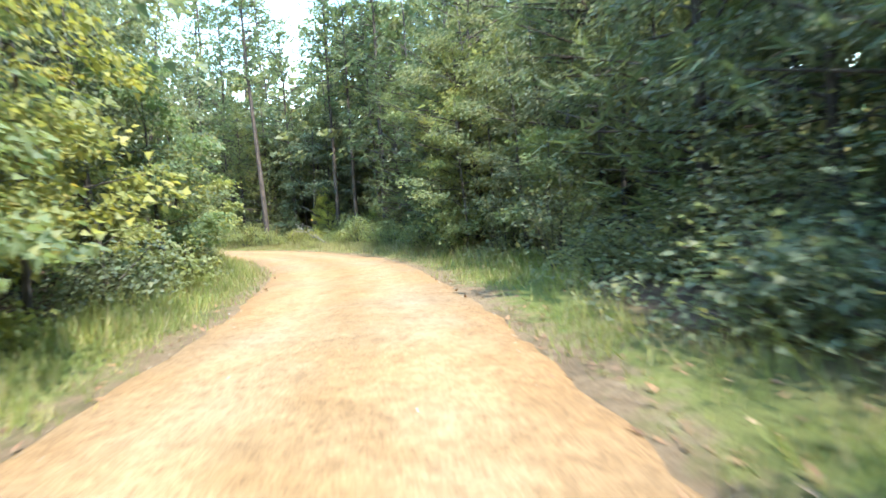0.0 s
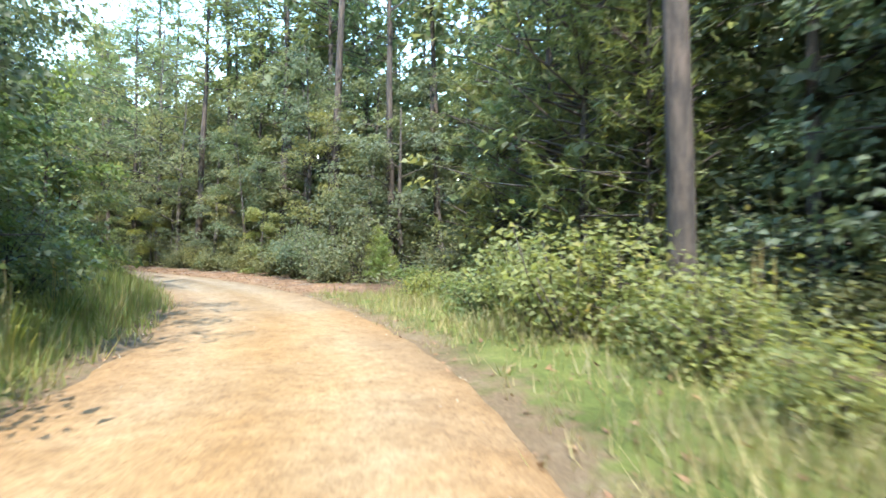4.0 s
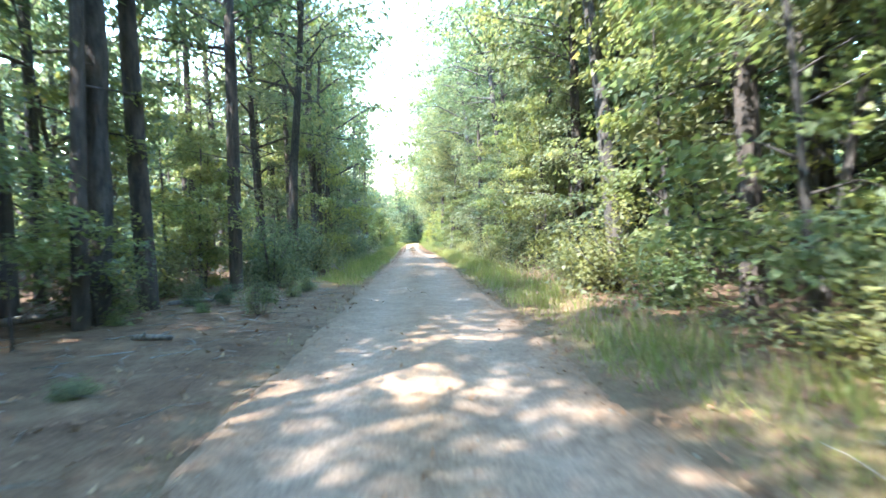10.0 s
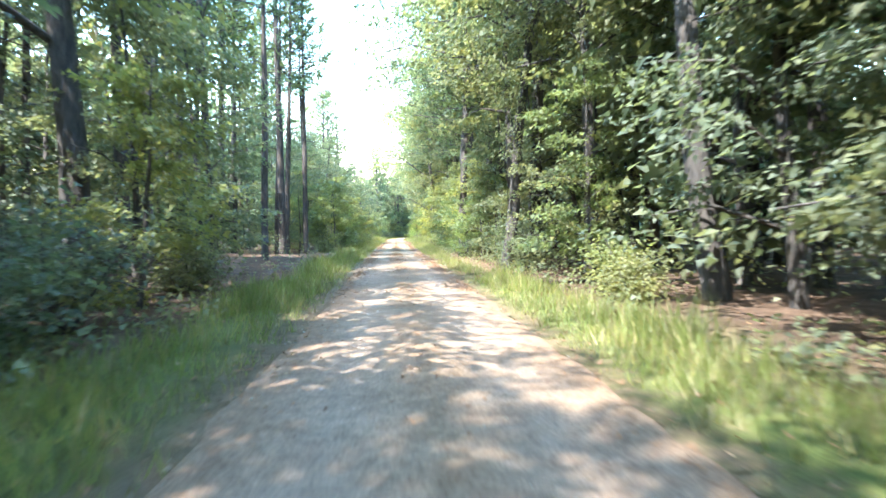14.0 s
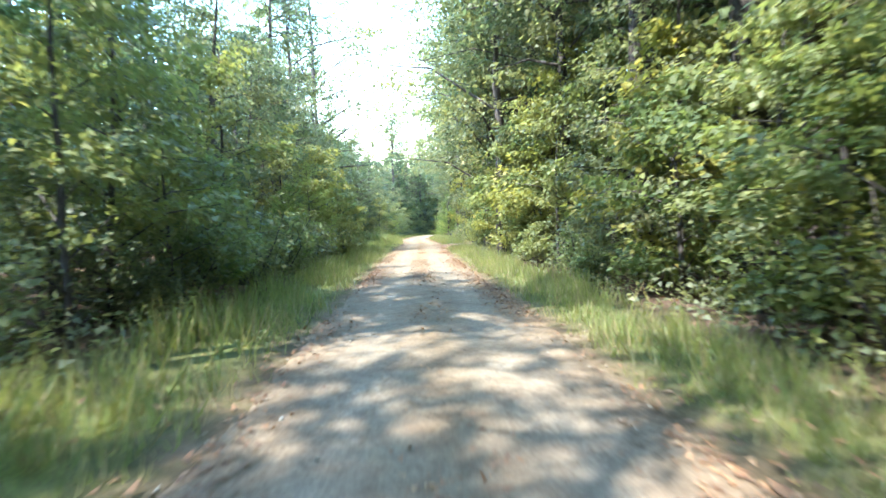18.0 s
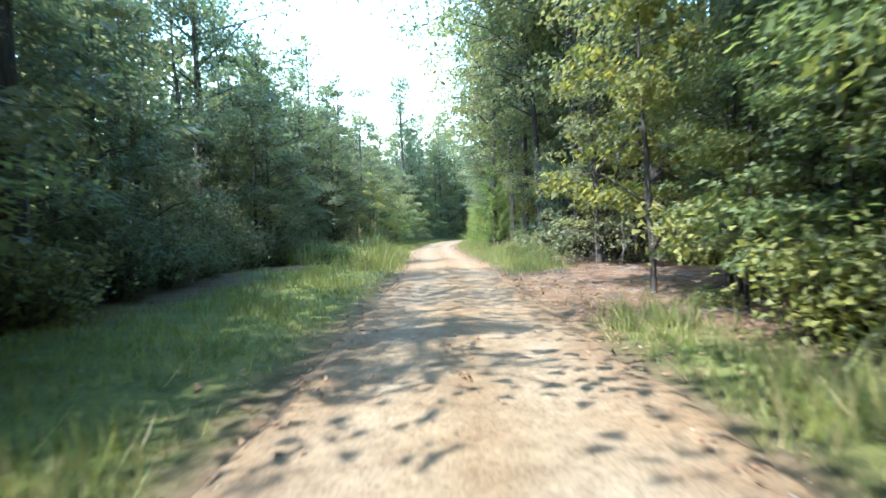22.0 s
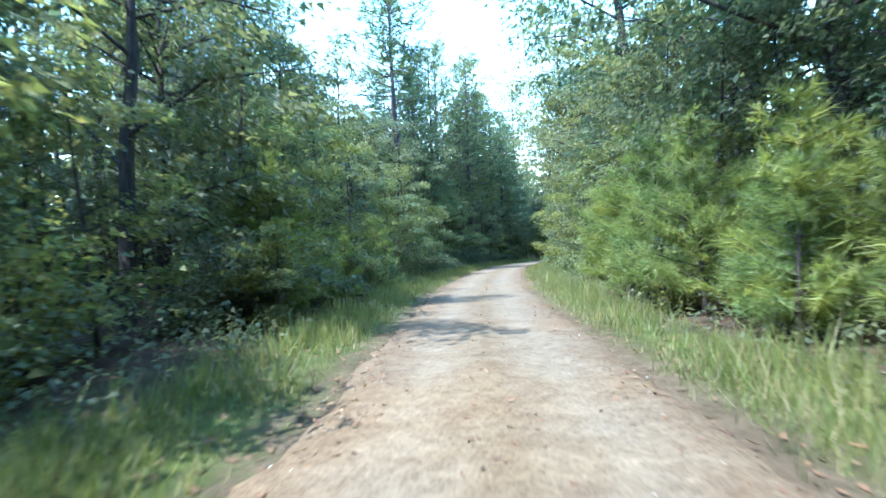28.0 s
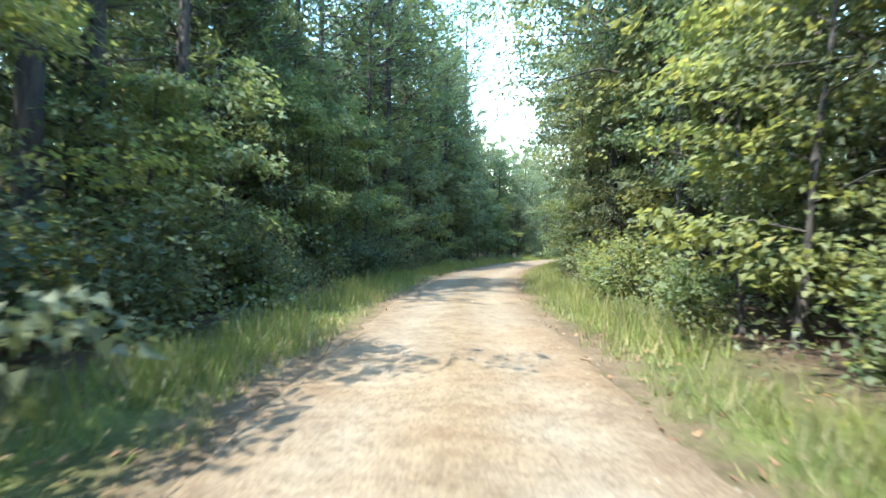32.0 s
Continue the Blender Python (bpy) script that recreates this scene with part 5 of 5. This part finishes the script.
# young pines and saplings that stand alone
rng = np.random.default_rng(77)
for sort, x, y, sc, which in (("young_pine", -1.25, 191.8, 0.66, 1), ("young_pine", -0.85, 193.0, 0.55, 0), ("spread_oak", -0.8, 31.0, 1.3, 0), ("young_pine", 8.5, 187.4, 1.2, 2), ("young_pine", 9.4, 189.0, 1.25, 2), ("young_pine", 10.2, 190.2, 1.1, 2),
                              ("young_pine", 8.7, 191.4, 0.8, 0), ("yellow", 0.4, 203.6, 0.62, 1), ("young_pine", 8.4, 199.8, 0.9, 0), ("young_pine", 9.3, 201.0, 1.0, 0), ("young_pine", 8.8, 203.4, 0.95, 2),
                              ("young_pine", 8.4, 206.6, 0.8, 0), ("spread_oak", -3.0, 157.6, 1.2, 1), ("mid_dark", -2.9, 155.4, 0.8, 1), ("mid_dark", -4.0, 158.8, 0.85, 0), ("mid_dark", -4.4, 162.2, 0.85, 1), ("edge_oak", -4.2, 165.4, 0.8, 1), ("shrub", -1.4, 153.4, 1.0, 0), ("edge_gum", -0.9, 152.2, 0.8, 2), ("dark_shrub", -2.2, 156.8, 0.9, 0), ("dark_shrub", -3.2, 160.8, 0.9, 1), ("spread_oak", -3.2, 152.5, 1.3, 0), ("edge_oak", 12.3, 161.4, 0.85, 0), ("edge_oak", 10.5, 159.6, 0.8, 1), ("edge_gum", 10.0, 158.2, 0.7, 0), ("edge_oak", 9.5, 152.6, 0.8, 1), ("edge_gum", 9.6, 154.8, 0.78, 0), ("edge_oak", 10.6, 156.6, 0.85, 0), ("edge_gum", 9.4, 157.0, 0.7, 1), ("bright_shrub", 8.9, 154.0, 0.9, 0), ("edge_oak", 12.6, 163.6, 0.9, 2), ("mid_dark", 14.6, 169.0, 0.8, 0), ("dark_shrub", 13.0, 166.6, 0.6, 0), ("edge_gum", 0.0, 148.5, 0.8, 0), ("edge_gum", -0.2, 151.0, 0.75, 1), ("bright_shrub", 0.4, 150.0, 1.0, 1), ("spread_oak", 10.4, 149.5, 1.2, 1), ("spread_oak", 10.8, 155.0, 1.25, 0), ("pine_full", -13.2, -23.6, 0.85, 1), ("pine_full", -18.0, -25.6, 0.95, 1), ("edge_gum", -20.6, -26.0, 0.9, 2), ("edge_oak", -22.8, -28.0, 0.85, 0), ("yellow", 8.9, 159.6, 1.1, 0), ("canopy_oak", 8.6, 101.0, 1.05, 0), ("canopy_oak", 12.8, 160.2, 1.1, 1), ("spread_oak", 13.2, 163.4, 1.15, 0), ("spread_oak", -5.8, 173.0, 1.0, 1), ("mid_dark", -6.2, 176.0, 1.05, 1), ("canopy_oak", 13.6, 166.2, 1.1, 0), ("canopy_oak", 8.8, 190.0, 1.0, 1), ("canopy_oak", 8.5, 196.6, 1.05, 0), ("spread_oak", 8.7, 143.5, 1.2, 1), ("spread_oak", 8.9, 151.0, 1.15, 0), ("canopy_pine", -4.0, 148.0, 0.9, 0), ("canopy_oak", 8.4, 113.0, 1.05, 1), ("weed", -6.0, -17.8, 1.2, 0), ("weed", -2.9, -17.1, 1.5, 0), ("weed", -1.9, -15.9, 1.25, 1), ("weed", -3.4, -18.2, 1.2, 1), ("young_pine", -1.0, -17.6, 0.75, 0), ("young_pine", 0.6, -13.6, 0.8, 2), ("weed", -3.4, -14.6, 0.7, 1), ("weed", -4.9, -16.4, 0.75, 1), ("weed", -2.6, -13.4, 0.9, 0), ("weed", -3.9, -13.6, 0.55, 1), ("weed", -7.8, -19.4, 0.9, 0), ("weed", -5.0, -14.4, 0.5, 1), ("weed", -5.4, -17.0, 0.8, 0), ("weed", -4.4, -16.2, 0.85, 0), ("weed", -3.2, -15.6, 0.9, 1), ("weed", -2.2, -14.6, 0.9, 0), ("weed", -6.8, -18.8, 0.9, 1), ("weed", -1.2, -11.6, 0.9, 0), ("weed", -3.9, -14.9, 0.6, 1), ("young_pine", -0.9, 206.6, 0.85, 2), ("young_pine", -0.4, 207.6, 1.0, 0), ("young_pine", 0.5, 209.4, 0.85, 1), ("young_pine", 9.8, 208.0, 0.95, 2), ("young_pine", 10.3, 205.4, 0.95, 2), ("yellow", 8.9, 113.2, 0.9, 0), ("yellow", 9.3, 116.6, 1.0, 1), ("yellow", 8.8, 120.0, 0.95, 0), ("yellow", 0.1, 122.0, 0.9, 0), ("yellow", -0.2, 125.6, 0.95, 1), ("young_pine", 0.6, 215.6, 0.95, 0), ("edge_gum", 0.3, 218.0, 0.65, 1), ("bright_shrub", 0.5, 213.6, 1.0, 1), ("bright_shrub", 1.2, 217.0, 0.8, 0), ("young_pine", 0.2, 204.6, 0.9, 1), ("young_pine", -0.7, 206.4, 1.0, 0), ("spread_oak", 11.4, 160.2, 0.6, 0), ("spread_oak", 13.0, 163.2, 0.95, 1), ("spread_oak", 14.2, 167.8, 0.9, 1), ("mid_dark", 14.4, 165.8, 0.8, 1), ("young_pine", -0.6, 209.0, 0.8, 0), ("young_pine", -0.9, 135.6, 0.8, 0), ("young_pine", -1.3, 131.0, 0.85, 1), ("young_pine", -0.9, 129.0, 0.8, 0),
                              ("young_pine", 8.6, 112.2, 0.9, 0), ("young_pine", 8.9, 113.6, 0.8, 1), ("young_pine", 7.4, 5.6, 0.7, 1), ("young_pine", 8.1, 6.6, 0.75, 0),
                              ("edge_gum", -15.6, -24.6, 1.15, 2), ("edge_gum", -17.2, -26.4, 1.2, 0), ("canopy_oak", -1.2, 47.0, 1.0, 0), ("canopy_oak", -1.5, 53.5, 1.05, 1), ("canopy_pine", -0.9, 60.0, 1.0, 0), ("canopy_oak", -0.6, 66.5, 1.0, 0), ("canopy_oak", -0.9, 73.5, 1.05, 1),
                              ("edge_gum", -0.8, 12.8, 0.62, 1), ("bright_shrub", -0.6, 11.2, 0.8, 0), ("edge_gum", -1.4, 14.4, 0.6, 0)):
    put(sort, x, y, rng, sc, which)


# weedy bushes among the tall grass of the clearing
rng = np.random.default_rng(78)
for k in range(16):
    put("weed", rng.uniform(-4.2, 1.4), rng.uniform(170.5, 185.0), rng, rng.uniform(0.6, 1.05))
for k in range(7):
    put("weed", rng.uniform(8.3, 9.6), rng.uniform(170.5, 192.0), rng, rng.uniform(0.55, 0.85))


def hanging_vine(points, seed):
    """A pale woody vine hanging from the canopy, with side strands."""
    rng = np.random.default_rng(seed)
    root = new("hanging_vine")
    base = Vector(points[-1])
    root.matrix_basis = Matrix.Translation(base)
    pts = [Vector(p) - base for p in points]
    fine = [Vector([0.5 * (2 * pts[max(i, 0)][a] * (1 - u) + 2 * pts[min(i + 1, len(pts) - 1)][a] * u) for a in range(3)]) + Vector(rng.normal(0, 0.03, 3)) for i in range(len(pts) - 1) for u in (0, 0.25, 0.5, 0.75)] + [pts[-1]]
    new("stem", mesh_of("stem", *tube(fine, [0.016] * len(fine), 5), DEADWOOD, True)).parent = root
    for k in range(3):
        a = fine[rng.integers(2, len(fine) - 3)]
        q = [a, a + Vector((rng.normal(0, 0.15), rng.normal(0, 0.15), -0.4)), a + Vector((rng.normal(0, 0.2), rng.normal(0, 0.2), -0.9))]
        new("strand", mesh_of("strand", *tube(q, [0.008, 0.006, 0.003], 4), DEADWOOD, True)).parent = root
    return tagged(root, "pale woody vine hanging down between the trunks", "vine", "vines at the clearing")


def fallen_log(x, y, turn, length, radius, seed):
    """A short rotting log with a broken stub, lying on the leaf litter."""
    rng = np.random.default_rng(seed)
    root = new("fallen_log")
    root.matrix_basis = Matrix.Translation((x, y, stand(x, y) + radius * 0.8)) @ Matrix.Rotation(radians(turn), 4, 'Z')
    path = [Vector((length * u, rng.normal(0, 0.02), rng.normal(0, 0.012))) for u in (0, 0.02, 0.3, 0.6, 0.97, 1.0)]
    wood = mesh_of("trunk", *tube(path, [radius * k for k in (0.55, 1.0, 0.95, 0.88, 0.78, 0.3)], 8), DEADWOOD, True)
    new("trunk", wood).parent = root
    a = path[3]
    for k in range(2):
        tip = a + Vector((rng.uniform(-0.1, 0.25), rng.uniform(0.12, 0.3) * (1, -1)[k], rng.uniform(0.0, 0.22)))
        new("stub", mesh_of("stub", *tube([a, a.lerp(tip, 0.5), tip], [radius * 0.4, radius * 0.3, radius * 0.12], 6), DEADWOOD, True)).parent = root
        a = path[2]
    return tagged(root, "short grey rotting log lying on the leaf litter", "log", "logs on the forest floor")


for k, (x, y, turn, ln, r) in enumerate(((-1.6, 40.6, 8, 1.3, 0.06), (-3.4, 39.2, -6, 1.6, 0.08), (-0.3, 43.4, 35, 0.8, 0.04), (-2.6, 47.8, 15, 1.2, 0.06), (0.1, 51.6, -12, 0.7, 0.05),
                                         (-1.3, 56.2, 24, 1.0, 0.06), (-3.2, 53.4, 70, 1.4, 0.08), (9.3, 20.5, 20, 1.0, 0.05), (9.6, 27.2, -15, 0.9, 0.05))):
    fallen_log(x, y, turn, ln, r, 500 + k)


def twig_litter():
    """Fallen twigs strewn over the open floor of the wood."""
    rng = np.random.default_rng(14)
    pieces = []
    for k in range(1500):
        yy = rng.uniform(26, 64) if k < 800 else rng.uniform(6, 46) if k < 1150 else rng.uniform(156, 168)
        off = -rng.uniform(2.4, 9.5) if k < 800 else rng.uniform(2.4, 6.5)
        x, y = (float(q) for q in beside(S_MARK + yy, off))
        az, ln, r = rng.uniform(0, 6.283), rng.uniform(0.15, 0.75), rng.uniform(0.003, 0.011)
        z = stand(x, y) + r + 0.012
        d = Vector((math.cos(az), math.sin(az), 0)) * ln
        a = Vector((x, y, z))
        pieces.append(tube([a, a + d * 0.5 + Vector((rng.normal(0, 0.04), rng.normal(0, 0.04), rng.uniform(0, 0.05))), a + d], [r, r * 0.8, r * 0.3], 3))
    tagged(new("twig_litter", mesh_of("twig_litter", *join(pieces), DEADWOOD)), "thin dead twigs strewn over the forest floor", "twigs", kind="stuff")


twig_litter()
# seedlings on the open floor
rng = np.random.default_rng(79)
for k in range(34):
    x, y = beside(S_MARK + rng.uniform(30, 62), -rng.uniform(3.0, 6.5))
    put(("shrub", "dark_shrub", "bright_shrub")[k % 3], float(x), float(y), rng, rng.uniform(0.2, 0.38))


hanging_vine([(10.5, 165.9, 4.8), (10.25, 165.7, 3.8), (10.05, 165.6, 2.8), (10.3, 165.8, 2.2), (10.4, 165.9, 1.2), (10.35, 165.9, 0.15)], 1)
hanging_vine([(11.5, 165.9, 5.2), (11.35, 165.7, 4.4), (11.2, 165.6, 3.9), (11.22, 165.6, 3.2), (11.26, 165.65, 2.6)], 2)
hanging_vine([(9.7, 160.6, 5.0), (9.3, 160.2, 4.1), (8.9, 160.0, 3.9), (8.75, 160.1, 4.3), (8.9, 160.2, 4.7)], 3)
